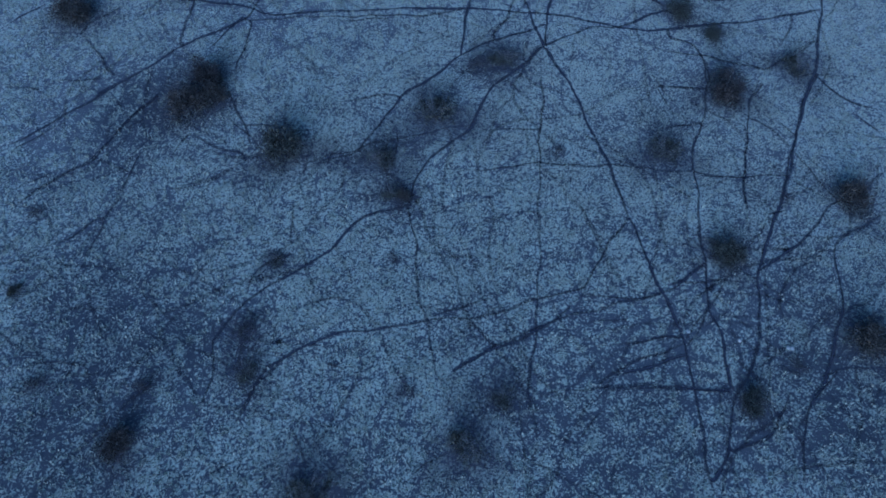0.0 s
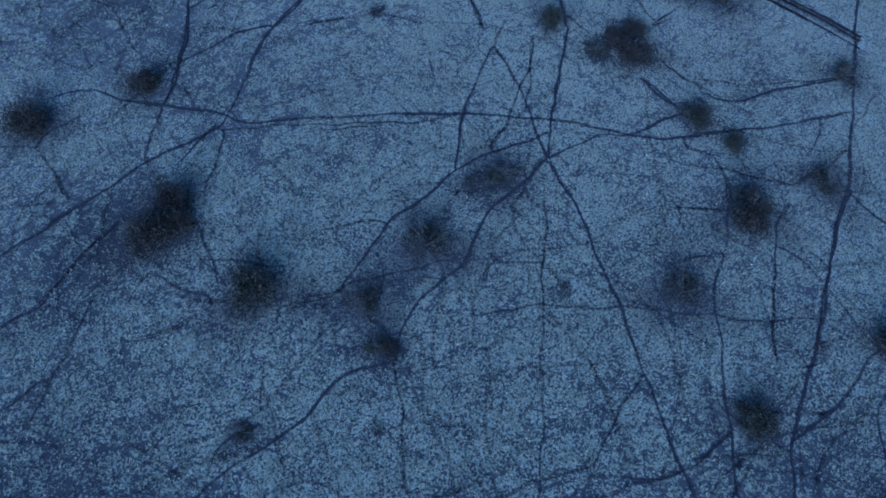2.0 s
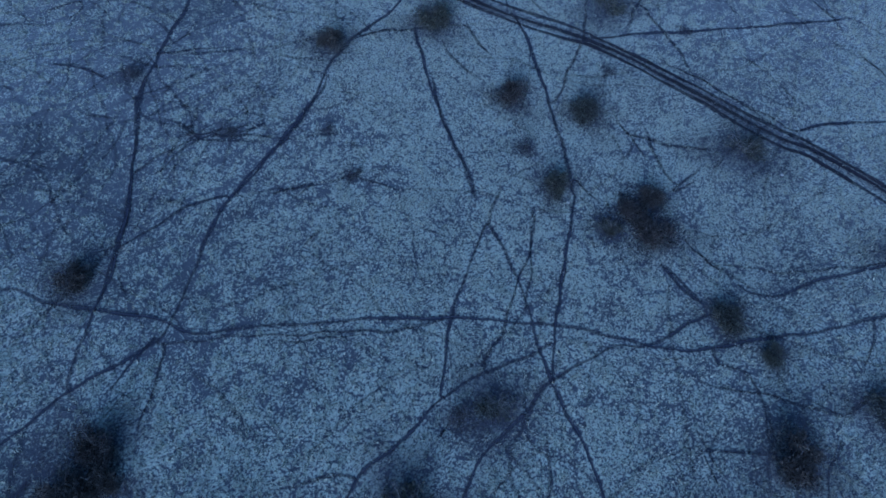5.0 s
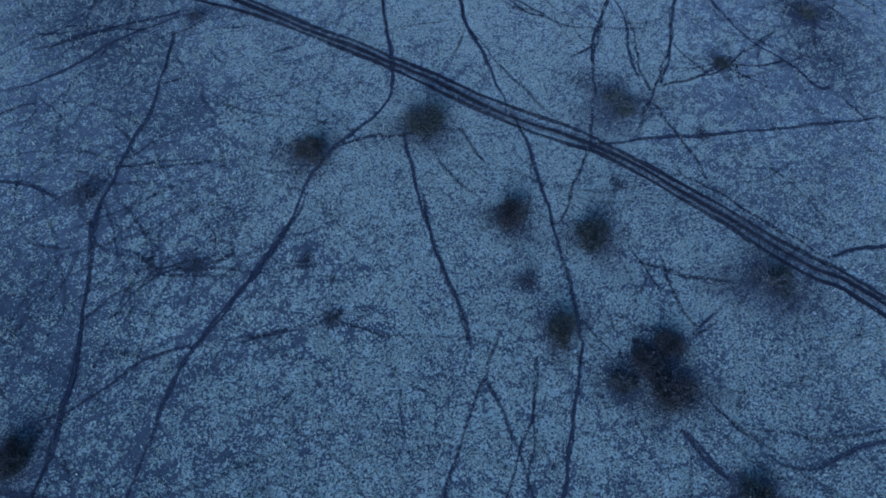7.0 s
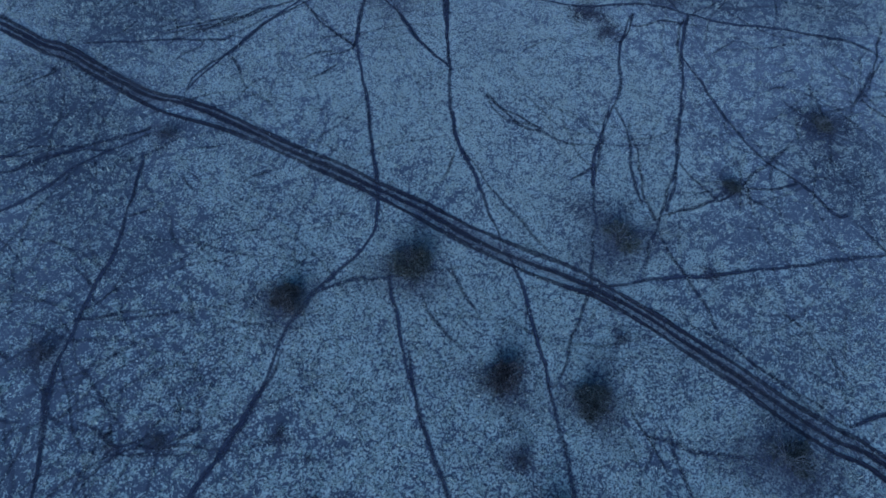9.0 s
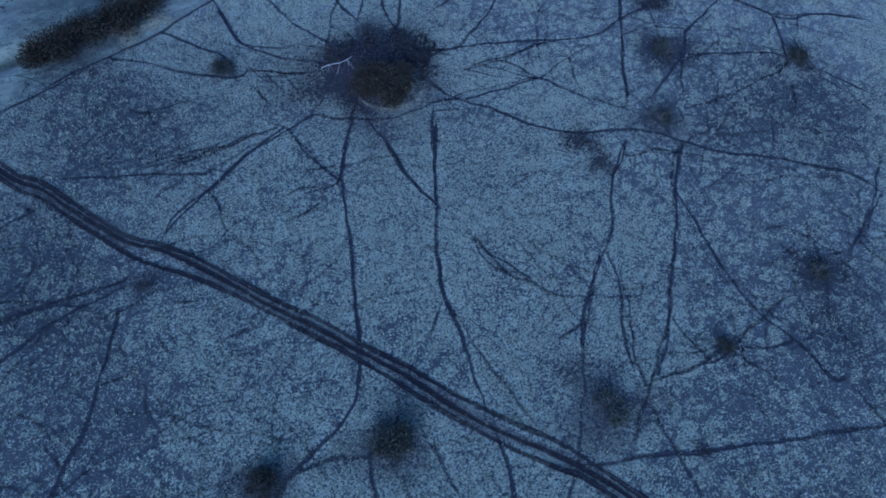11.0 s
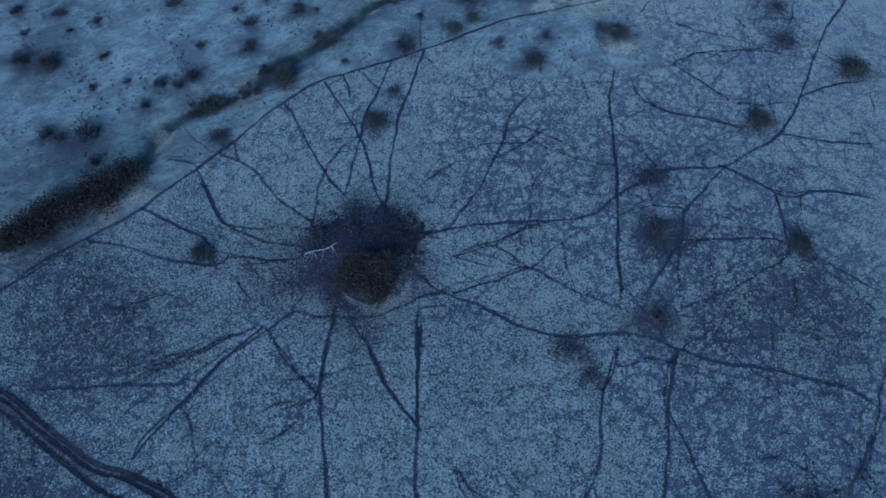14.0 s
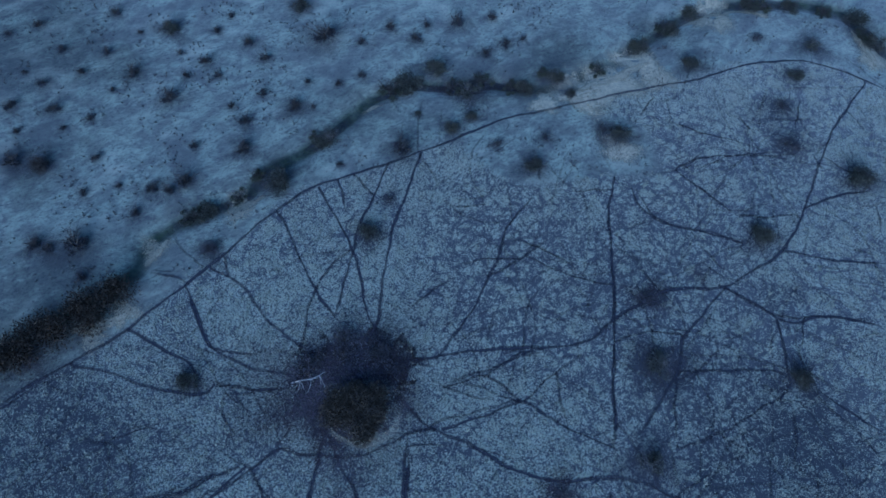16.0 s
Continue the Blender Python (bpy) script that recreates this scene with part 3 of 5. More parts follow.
trail((5.5, 81.2), (6.6, 77.7), (7.6, 74.1), (8.3, 70.8), (9.2, 67.6), (9.8, 64.1), (10.3, 61.3))
faint_trail((-0.2, 94.0), (4.0, 88.5), (7.4, 84.5), (10.0, 82.3))
faint_trail((14.5, 100.5), (13.4, 96.0), (12.5, 90.2), (12.4, 86.5), (11.9, 81.5), (10.4, 76.2), (8.8, 71.9))
faint_trail((16.1, 100.7), (16.9, 95.6), (17.4, 90.0), (18.0, 87.8))
faint_trail((18.6, 88.2), (22.2, 89.7), (25.9, 92.1))
faint_trail((21.4, 101.3), (20.7, 94.3), (18.6, 88.6), (17.1, 84.1), (16.0, 80.6))
trail((12.6, 80.6), (17.5, 81.7), (24.0, 82.9), (31.3, 84.5), (41.0, 86.8))
faint_trail((18.4, 85.7), (20.2, 82.4), (21.8, 78.6), (22.9, 75.6))
faint_trail((14.1, 71.9), (15.3, 68.7), (16.9, 65.8), (17.5, 64.3))
faint_trail((15.3, 68.5), (18.5, 67.7), (22.7, 67.5))
faint_trail((13.7, 68.6), (15.1, 65.6))
thin_trail((22.2, 65.5), (20.3, 63.6), (18.6, 62.3))
thin_trail((30.6, 69.6), (32.8, 70.9), (36.8, 72.0))
faint_trail((19.5, 57.9), (20.6, 56.4), (21.6, 55.2), (24.0, 55.0))
thin_trail((17.1, 55.5), (18.9, 53.4), (20.6, 51.5))
faint_trail((-26.5, 66.1), (-24.1, 64.5), (-21.9, 64.8), (-17.8, 66.7))
faint_trail((-27.9, 59.8), (-25.3, 62.4), (-23.0, 63.9), (-18.5, 63.8))
faint_trail((-45.3, 85.0), (-40.3, 87.8), (-36.1, 90.3), (-29.5, 93.6))
faint_trail((-39.3, 71.2), (-36.4, 71.1), (-34.0, 70.1))
faint_trail((-30.1, 73.4), (-25.8, 74.8), (-21.8, 74.9))
faint_trail((-13.7, 58.8), (-12.3, 60.1))
faint_trail((-46.7, 88.3), (-41.8, 88.7), (-36.4, 91.1))
thin_trail((-41.5, 103.4), (-34.8, 104.7), (-26.1, 106.0))
trail((-28.5, 97.6), (-27.7, 100.9), (-25.1, 104.4), (-22.5, 109.0), (-19.6, 113.0))
faint_trail((-24.9, 103.6), (-23.5, 101.4), (-22.8, 99.9))
thin_trail((-12.7, 113.9), (-12.3, 106.8))
faint_trail((-18.1, 111.8), (-15.0, 108.6), (-12.3, 106.8))
trail((-12.3, 106.8), (-10.6, 101.3), (-9.2, 95.5), (-8.0, 90.2), (-7.0, 85.9))
thin_trail((-9.5, 114.3), (-5.8, 108.4), (-2.1, 104.6))
trail((-3.2, 115.0), (-2.1, 104.6), (-1.1, 96.4), (0.7, 92.7))
thin_trail((18.1, 115.7), (16.3, 110.1), (15.9, 104.2), (15.0, 101.0), (13.0, 95.7), (12.5, 91.0))
thin_trail((15.3, 101.1), (16.2, 97.5), (16.4, 92.7), (17.1, 88.3))
thin_trail((24.2, 115.5), (22.9, 109.1), (22.6, 105.0), (21.4, 98.8), (20.5, 93.1), (19.2, 88.8))
thin_trail((22.9, 109.1), (25.0, 104.5), (27.2, 99.4), (29.4, 96.1), (32.7, 93.1), (35.2, 90.1))
faint_trail((19.2, 88.5), (22.5, 89.8), (25.9, 91.7), (27.9, 93.6), (31.2, 97.0), (34.7, 99.8))
faint_trail((4.7, 106.2), (6.5, 108.5), (9.3, 110.6))
faint_trail((-2.3, 88.9), (-0.9, 92.2), (-0.8, 95.0))
faint_trail((-45.8, 95.5), (-43.4, 98.0), (-40.5, 100.6))
faint_trail((-46.4, 96.9), (-42.8, 99.2))
faint_trail((1.9, 101.1), (4.3, 99.1), (7.7, 97.3))
faint_trail((36.3, 90.2), (38.8, 86.3))
thin_trail((-40.8, 120.5), (-36.2, 120.3), (-31.4, 119.3), (-26.3, 119.5))
thin_trail((-37.0, 125.5), (-32.9, 124.0), (-29.2, 122.8))
thin_trail((-31.2, 129.9), (-28.5, 126.3), (-26.3, 124.4), (-22.1, 123.1), (-18.1, 123.0))
thin_trail((-16.5, 115.1), (-19.5, 112.2), (-22.3, 109.1), (-24.8, 105.3), (-26.6, 101.7), (-28.0, 99.2), (-28.2, 97.5))
thin_trail((-12.4, 117.4), (-12.3, 114.5), (-12.5, 110.3), (-12.4, 106.4))
faint_trail((-18.2, 111.7), (-15.1, 108.6), (-12.4, 106.4))
thin_trail((-11.7, 117.1), (-10.2, 114.4), (-7.2, 110.9), (-4.9, 107.2), (-2.3, 105.0))
thin_trail((-3.8, 119.2), (-3.0, 111.4), (-2.1, 105.0))
trail((-5.2, 122.1), (-2.7, 120.1), (-0.7, 119.2), (3.1, 118.1), (7.6, 116.4), (11.9, 115.7), (16.9, 116.6), (21.3, 116.8), (24.3, 115.9), (27.9, 114.9), (32.7, 114.8), (37.5, 114.3), (41.6, 113.7), (44.3, 112.4), (45.5, 110.9))
thin_trail((18.1, 115.2), (17.0, 111.6), (16.2, 110.2))
faint_trail((23.9, 115.1), (22.6, 110.9), (22.6, 107.1))
faint_trail((47.6, 118.6), (45.5, 113.5), (43.2, 108.1))
thin_trail((-0.1, 119.3), (4.2, 121.3), (8.1, 123.4), (11.3, 122.2), (14.5, 121.0), (19.0, 119.6))
faint_trail((-23.8, 114.6), (-19.7, 112.9), (-18.2, 111.7))
faint_trail((-26.6, 105.7), (-22.5, 109.8), (-17.3, 113.2))
faint_trail((-32.5, 104.4), (-27.8, 107.5), (-22.4, 111.5))
faint_trail((-16.9, 101.0), (-13.1, 104.1))
faint_trail((1.9, 101.3), (3.7, 99.2), (5.4, 97.7), (7.5, 96.9))
faint_trail((-17.8, 121.4), (-21.4, 120.2), (-24.5, 119.8))
faint_trail((-24.1, 118.3), (-21.5, 115.6))
faint_trail((-5.1, 118.3), (-0.7, 119.2))
faint_trail((-38.2, 89.2), (-34.9, 91.0), (-30.2, 93.5))
faint_trail((-25.6, 89.0), (-23.5, 87.3))
faint_trail((-29.5, 84.9), (-29.6, 89.1), (-29.5, 91.5))
trail((-46.6, 115.3), (-43.9, 118.6), (-41.2, 121.0), (-37.4, 124.9), (-33.7, 130.1), (-30.0, 135.2), (-25.1, 143.0), (-20.5, 148.2), (-15.1, 151.4), (-7.3, 156.3), (-0.7, 161.0), (3.1, 163.8), (12.0, 167.9), (23.0, 173.0), (32.7, 177.1), (39.3, 181.0), (47.7, 183.7), (53.9, 183.3), (61.7, 180.0))
thin_trail((-32.2, 131.4), (-29.7, 128.2), (-27.2, 124.7))
thin_trail((-30.1, 134.4), (-26.5, 133.0), (-23.4, 130.5), (-21.1, 128.4), (-18.1, 126.7), (-16.6, 125.9))
faint_trail((-29.2, 136.1), (-27.7, 133.6))
thin_trail((-24.1, 143.1), (-21.3, 139.4), (-18.4, 135.0), (-15.2, 131.4), (-13.5, 129.8))
thin_trail((-20.1, 148.2), (-17.3, 144.2), (-14.4, 140.4), (-11.9, 135.2), (-10.5, 131.4), (-9.1, 129.4))
thin_trail((-11.7, 154.3), (-12.4, 149.5), (-13.6, 143.9), (-13.8, 139.7), (-13.9, 134.9), (-14.2, 129.7))
faint_trail((-16.1, 150.7), (-12.9, 148.0))
trail((-7.7, 156.0), (-8.4, 150.1), (-9.3, 144.6), (-9.5, 139.5), (-9.3, 134.1), (-9.2, 129.8), (-10.3, 126.8))
faint_trail((-16.9, 127.2), (-17.4, 132.2), (-15.8, 137.0), (-14.2, 139.6))
thin_trail((8.6, 151.9), (5.2, 146.0), (4.1, 140.8), (2.0, 134.3), (-0.2, 129.7), (-1.8, 127.0))
faint_trail((4.7, 152.2), (5.4, 147.8), (5.2, 146.0))
trail((-6.2, 126.1), (-1.9, 127.2), (3.2, 128.8), (10.3, 130.1), (15.5, 131.6), (18.2, 134.5), (21.7, 137.2), (25.3, 139.7), (32.4, 141.3), (37.0, 144.6), (40.7, 147.7), (44.4, 153.9))
thin_trail((44.4, 153.9), (47.0, 160.0), (51.7, 170.1), (58.0, 179.7))
thin_trail((19.3, 157.5), (18.3, 150.7), (18.5, 143.8), (18.8, 137.5), (18.6, 134.5))
faint_trail((18.5, 131.7), (18.6, 126.9), (18.4, 120.7))
thin_trail((26.5, 159.6), (30.9, 156.0), (35.8, 152.1))
faint_trail((21.6, 155.9), (23.7, 151.1), (27.3, 149.5), (32.5, 149.0), (36.8, 148.3))
thin_trail((40.7, 147.7), (44.7, 147.4), (49.0, 147.3), (54.0, 147.9))
thin_trail((44.9, 154.9), (48.8, 157.4), (54.7, 159.5))
thin_trail((32.7, 141.2), (29.2, 136.8), (26.9, 133.6), (26.0, 130.0), (23.8, 125.7), (21.1, 121.7))
faint_trail((32.7, 141.2), (36.3, 139.0), (40.3, 138.3), (45.9, 139.1), (51.9, 139.3))
faint_trail((38.2, 138.2), (38.7, 134.6), (38.8, 131.1), (37.7, 128.3), (33.2, 125.2), (29.2, 122.5), (26.0, 121.1))
thin_trail((41.5, 129.5), (44.9, 127.7), (48.6, 125.4))
faint_trail((-0.9, 119.8), (3.8, 122.0), (8.1, 123.5))
faint_trail((-1.4, 123.5), (2.2, 125.6), (6.5, 127.9), (10.3, 130.1))
faint_trail((-1.7, 125.7), (2.3, 124.6), (8.1, 123.5))
faint_trail((22.8, 167.4), (25.5, 172.3))
faint_trail((-7.1, 131.5), (-3.6, 135.0), (0.1, 138.6))
faint_trail((-37.5, 132.9), (-34.6, 132.6), (-31.6, 131.9))
faint_trail((25.3, 167.8), (33.4, 165.9), (39.8, 164.9))
faint_trail((30.4, 159.3), (36.3, 162.7), (42.9, 164.4))
faint_trail((9.6, 146.7), (7.0, 141.3), (3.0, 138.3))
faint_trail((41.7, 138.7), (41.0, 134.2))
faint_trail((26.6, 129.4), (32.6, 130.6), (37.8, 131.0))
faint_trail((3.9, 144.1), (9.7, 143.3), (15.5, 140.1))
faint_trail((-2.9, 117.2), (1.2, 118.0))
faint_trail((-3.2, 117.1), (-2.7, 112.7))
faint_trail((-18.5, 121.1), (-22.1, 120.6), (-25.3, 120.7))
faint_trail((-15.9, 118.4), (-16.9, 115.3))
faint_trail((17.3, 79.1), (22.6, 76.3), (27.5, 73.0), (30.6, 70.8))
faint_trail((-16.5, 115.1), (-12.7, 114.9), (-9.1, 115.3), (-5.6, 117.0), (-2.6, 118.8), (-0.8, 119.3))
thin_trail((-9.2, 130.1), (-8.8, 127.1))
faint_trail((-5.6, 125.4), (-4.0, 126.0), (-1.3, 126.1))
trail((-38.4, 27.6), (-36.5, 29.2), (-34.8, 31.0), (-33.0, 33.0), (-31.0, 35.4))
faint_trail((-38.0, 26.7), (-35.2, 29.5), (-33.7, 31.4))
faint_trail((-36.5, 41.3), (-33.8, 39.0), (-31.7, 36.8))
faint_trail((-41.1, 34.1), (-38.5, 34.2), (-36.0, 33.5))
faint_trail((-37.9, 35.1), (-33.9, 35.7), (-31.6, 36.5))
faint_trail((-34.8, 22.5), (-33.2, 24.2), (-31.8, 25.6), (-30.4, 27.1), (-29.4, 29.7), (-27.9, 32.8), (-26.9, 34.6))
faint_trail((-23.2, 25.2), (-20.5, 25.9), (-18.7, 27.1))
thin_trail((-44.0, 41.2), (-42.4, 43.3), (-40.6, 45.1))
faint_trail((-12.5, 28.5), (-9.7, 29.7), (-7.9, 30.5))
thin_trail((35.0, 43.1), (36.2, 41.5), (38.0, 40.3), (40.4, 39.6))
thin_trail((37.1, 39.5), (38.5, 37.8), (39.5, 36.4))
faint_trail((29.1, 42.5), (28.2, 40.7), (27.4, 39.2))
faint_trail((27.0, 44.9), (29.5, 43.7))
faint_trail((21.0, 46.9), (23.2, 46.0), (23.9, 43.4), (23.8, 41.3))
faint_trail((20.4, 40.5), (23.6, 40.7))
faint_trail((18.4, 42.5), (19.3, 40.1), (20.7, 38.2))
faint_trail((27.9, 37.2), (29.7, 35.8), (30.5, 34.6))
faint_trail((30.9, 34.0), (31.9, 31.6), (32.6, 30.2))
faint_trail((21.1, 30.9), (23.8, 30.7), (27.3, 31.0), (29.4, 31.4))
faint_trail((26.6, 27.1), (28.7, 27.9))
thin_trail((12.6, 11.2), (16.9, 11.6), (21.5, 11.8))
thin_trail((21.0, 22.1), (19.4, 20.7), (18.2, 19.9))
faint_trail((-0.3, 15.7), (1.8, 16.5), (4.0, 17.4))
faint_trail((9.6, 17.2), (11.4, 18.3), (14.1, 18.4), (17.2, 19.0))
thin_trail((10.1, 17.2), (7.9, 15.5), (5.4, 13.9), (3.3, 12.9), (1.3, 11.6))
faint_trail((15.7, 17.0), (13.1, 16.6), (10.9, 15.9))
faint_trail((18.6, 15.5), (16.0, 15.2), (13.0, 14.5))
thin_trail((18.2, 14.1), (15.8, 13.1), (13.3, 12.2))
faint_trail((18.7, 20.1), (21.4, 20.6), (23.7, 20.6))
faint_trail((18.8, 15.5), (20.1, 17.4), (21.0, 18.9))
faint_trail((9.8, 7.0), (11.0, 8.2), (12.3, 9.5))
faint_trail((-13.9, 6.3), (-12.9, 8.7), (-11.0, 11.3))
faint_trail((-15.3, 2.9), (-14.0, 3.7), (-12.3, 4.4))
faint_trail((-27.6, 66.1), (-25.1, 65.2), (-23.4, 63.8))
faint_trail((-34.8, 65.7), (-31.3, 65.3))
faint_trail((-20.0, 65.0), (-18.1, 66.3))
faint_trail((-12.4, 53.4), (-10.8, 55.8))
faint_trail((23.0, 40.5), (20.9, 40.7), (19.1, 40.4))
faint_trail((22.8, 36.5), (21.1, 35.9), (18.9, 35.5))
faint_trail((-36.2, 105.2), (-32.3, 106.6), (-29.1, 108.2), (-25.8, 110.0))
faint_trail((-31.4, 105.4), (-27.8, 108.0), (-25.3, 110.5))
faint_trail((-42.7, 88.5), (-40.2, 90.0), (-35.6, 90.7))
faint_trail((-42.2, 87.3), (-37.8, 89.4), (-33.0, 90.7))
faint_trail((-25.9, 88.7), (-24.4, 86.9), (-23.7, 86.4))
faint_trail((-26.1, 91.3), (-22.6, 92.3))
faint_trail((-20.2, 87.0), (-19.2, 89.0), (-16.7, 89.9))
faint_trail((-18.8, 103.1), (-16.2, 105.1), (-13.4, 106.2))
faint_trail((9.8, 91.0), (12.1, 92.9))
faint_trail((20.9, 94.5), (22.3, 92.7), (24.2, 90.9))
faint_trail((31.0, 104.7), (34.3, 106.3))
faint_trail((26.5, 92.1), (31.6, 92.9))
faint_trail((27.4, 90.9), (30.8, 89.4))
faint_trail((40.0, 103.0), (42.9, 107.3), (45.1, 110.9))
faint_trail((-27.1, 124.5), (-23.1, 124.6), (-20.0, 125.4))
faint_trail((-33.7, 133.2), (-37.2, 133.2))
faint_trail((-27.5, 121.3), (-23.4, 120.7), (-19.6, 120.8), (-17.2, 121.5))
faint_trail((-24.3, 121.4), (-20.9, 118.1))
faint_trail((7.8, 141.8), (10.8, 140.8), (15.1, 139.6), (18.7, 139.6))
faint_trail((-2.2, 139.0), (2.8, 140.6), (7.1, 141.7), (11.4, 145.8))
thin_trail((21.3, 155.7), (22.3, 152.0), (25.2, 149.8), (30.5, 149.0), (35.7, 148.2))
thin_trail((31.8, 141.4), (35.9, 139.7), (39.8, 137.5), (44.4, 139.0), (52.6, 138.8))
thin_trail((38.5, 137.8), (38.9, 134.4), (39.2, 131.9))
faint_trail((40.7, 134.6), (40.6, 132.1))
faint_trail((28.4, 159.6), (33.6, 162.2), (39.5, 163.1), (45.5, 164.6))
faint_trail((-2.8, 124.9), (1.2, 123.5), (5.8, 123.3))
faint_trail((1.8, 124.3), (5.6, 127.2), (8.2, 129.1), (12.2, 130.0))
faint_trail((-34.7, 105.1), (-28.2, 107.9), (-22.3, 111.8))
faint_trail((-30.6, 106.4), (-25.8, 109.5), (-20.1, 112.7))
faint_trail((-30.7, 101.2), (-30.1, 103.3), (-28.4, 104.9))
faint_trail((-23.3, 97.8), (-21.4, 100.6), (-19.9, 101.1))
faint_trail((-15.8, 104.4), (-12.8, 106.2))
faint_trail((-39.8, 107.8), (-38.6, 110.5))
faint_trail((18.2, 113.1), (21.3, 114.5), (23.7, 114.1))
faint_trail((25.5, 108.8), (29.5, 112.9))
faint_trail((31.4, 113.7), (30.5, 115.6), (28.2, 117.3))
thin_trail((39.7, 103.1), (41.4, 105.5), (43.4, 109.1))
faint_trail((47.8, 164.6), (48.6, 162.2))
faint_trail((50.1, 164.0), (54.3, 161.2))
faint_trail((34.3, 175.0), (37.7, 175.0))
faint_trail((-3.1, 147.8), (-0.2, 148.2), (2.7, 149.1))
faint_trail((11.6, 151.9), (16.2, 153.6), (20.0, 153.7))
thin_trail((-40.6, 71.2), (-38.0, 71.0), (-35.4, 70.7), (-33.5, 69.6))
faint_trail((-29.2, 73.2), (-24.9, 74.3), (-21.6, 75.3))
faint_trail((-43.4, 77.7), (-40.9, 79.4))
faint_trail((-40.4, 77.0), (-39.6, 78.8), (-40.1, 80.9))
faint_trail((-19.1, 65.3), (-17.9, 66.3))
faint_trail((-16.0, 58.5), (-14.0, 59.4), (-11.9, 60.1))
faint_trail((-26.6, 59.5), (-24.2, 60.7))
faint_trail((-13.8, 45.7), (-10.4, 46.1), (-5.1, 46.9))
thin_trail((18.6, 144.6), (18.7, 135.3), (18.4, 126.3), (18.7, 121.9))
faint_trail((8.4, 123.6), (12.0, 127.3), (15.5, 130.8))
faint_trail((-0.5, 123.9), (4.1, 125.7), (8.4, 123.6))
faint_trail((25.7, 130.6), (25.1, 120.4))
faint_trail((12.0, 127.3), (13.5, 120.6))
faint_trail((38.5, 129.0), (38.4, 122.8), (37.2, 119.2))
thin_trail((31.4, 70.4), (34.7, 71.5), (42.3, 72.9))
faint_trail((39.6, 82.5), (43.3, 76.6))
faint_trail((6.7, 59.9), (6.6, 55.0), (6.2, 50.1))
faint_trail((22.7, 55.4), (29.3, 55.5), (36.6, 57.1))
faint_trail((-24.2, 27.2), (-23.3, 29.7))
faint_trail((34.1, 51.7), (33.2, 49.4), (31.6, 47.4))
faint_trail((2.3, 33.8), (6.4, 34.1))
faint_trail((-31.2, 18.3), (-29.3, 19.8), (-27.9, 21.7))
thin_trail((-47.6, 93.3), (-45.5, 95.2))
faint_trail((-29.0, 83.4), (-26.7, 84.7))
faint_trail((-33.0, 79.0), (-29.5, 76.6))
faint_trail((41.4, 105.0), (44.2, 101.3))
faint_trail((-3.3, 57.1), (0.2, 55.5))
faint_trail((10.7, 62.5), (12.7, 60.5))
faint_trail((28.8, 66.8), (25.6, 64.2))
thin_trail((-16.9, 147.7), (-15.5, 144.2))
faint_trail((-35.2, 113.0), (-32.6, 114.4), (-29.8, 115.4))
faint_trail((19.0, 132.3), (22.3, 133.6), (26.1, 134.2))
faint_trail((54.8, 157.6), (54.8, 155.1), (54.7, 152.6))
faint_trail((42.9, 153.6), (39.6, 152.8), (35.7, 152.4))
faint_trail((49.0, 149.7), (53.4, 148.7))
faint_trail((37.2, 170.9), (40.1, 167.0))
faint_trail((48.2, 176.2), (47.4, 174.0), (46.5, 171.3), (45.7, 169.1))
faint_trail((54.6, 173.9), (57.0, 169.9))
trail((-56.4, 105.5), (-48.6, 112.9), (-46.0, 115.4), (-43.9, 118.0))
faint_trail((2.3, 100.4), (4.0, 98.1), (5.9, 97.7), (7.8, 97.0), (9.9, 95.9), (12.0, 95.8))


def nearest(p, line):
    """The place on a line that is nearest to p, and how far it is."""
    a, d = line[:-1], line[1:] - line[:-1]
    k = np.clip(((p - a) * d).sum(1) / ((d * d).sum(1) + 1e-9), 0, 1)
    q = a + k[:, None] * d
    far = np.hypot(*(p - q).T)
    return q[far.argmin()], far.min()


def lay_trails():
    """Build the trails; an end that all but reaches another trail runs on into it, a loose end fades out."""
    for i, (points, wide, firm, waver, run, label) in enumerate(TRAILS):
        ends, line = [], [*points]
        for end in (0, -1):
            place, far = min((nearest(points[end], other[0]) for j, other in enumerate(TRAILS) if j != i), key=lambda found: found[1])
            ahead, gap = points[end] - points[1 if end == 0 else -2], place - points[end]
            onward = far < 0.3 or (ahead @ gap) > 0.5 * far * np.hypot(*ahead)
            ends.append(far < (2.6 if wide > 0.25 else 1.5) and onward)
            if ends[-1] and far > 0.3:
                line.insert(0 if end == 0 else len(line), place)
        ob = ribbon("game_trail", line, wide, firm, TROD, waver=waver, run=run, joined=ends)
        tagged(ob, label, "trail", "game trails", "structure")


lay_trails()


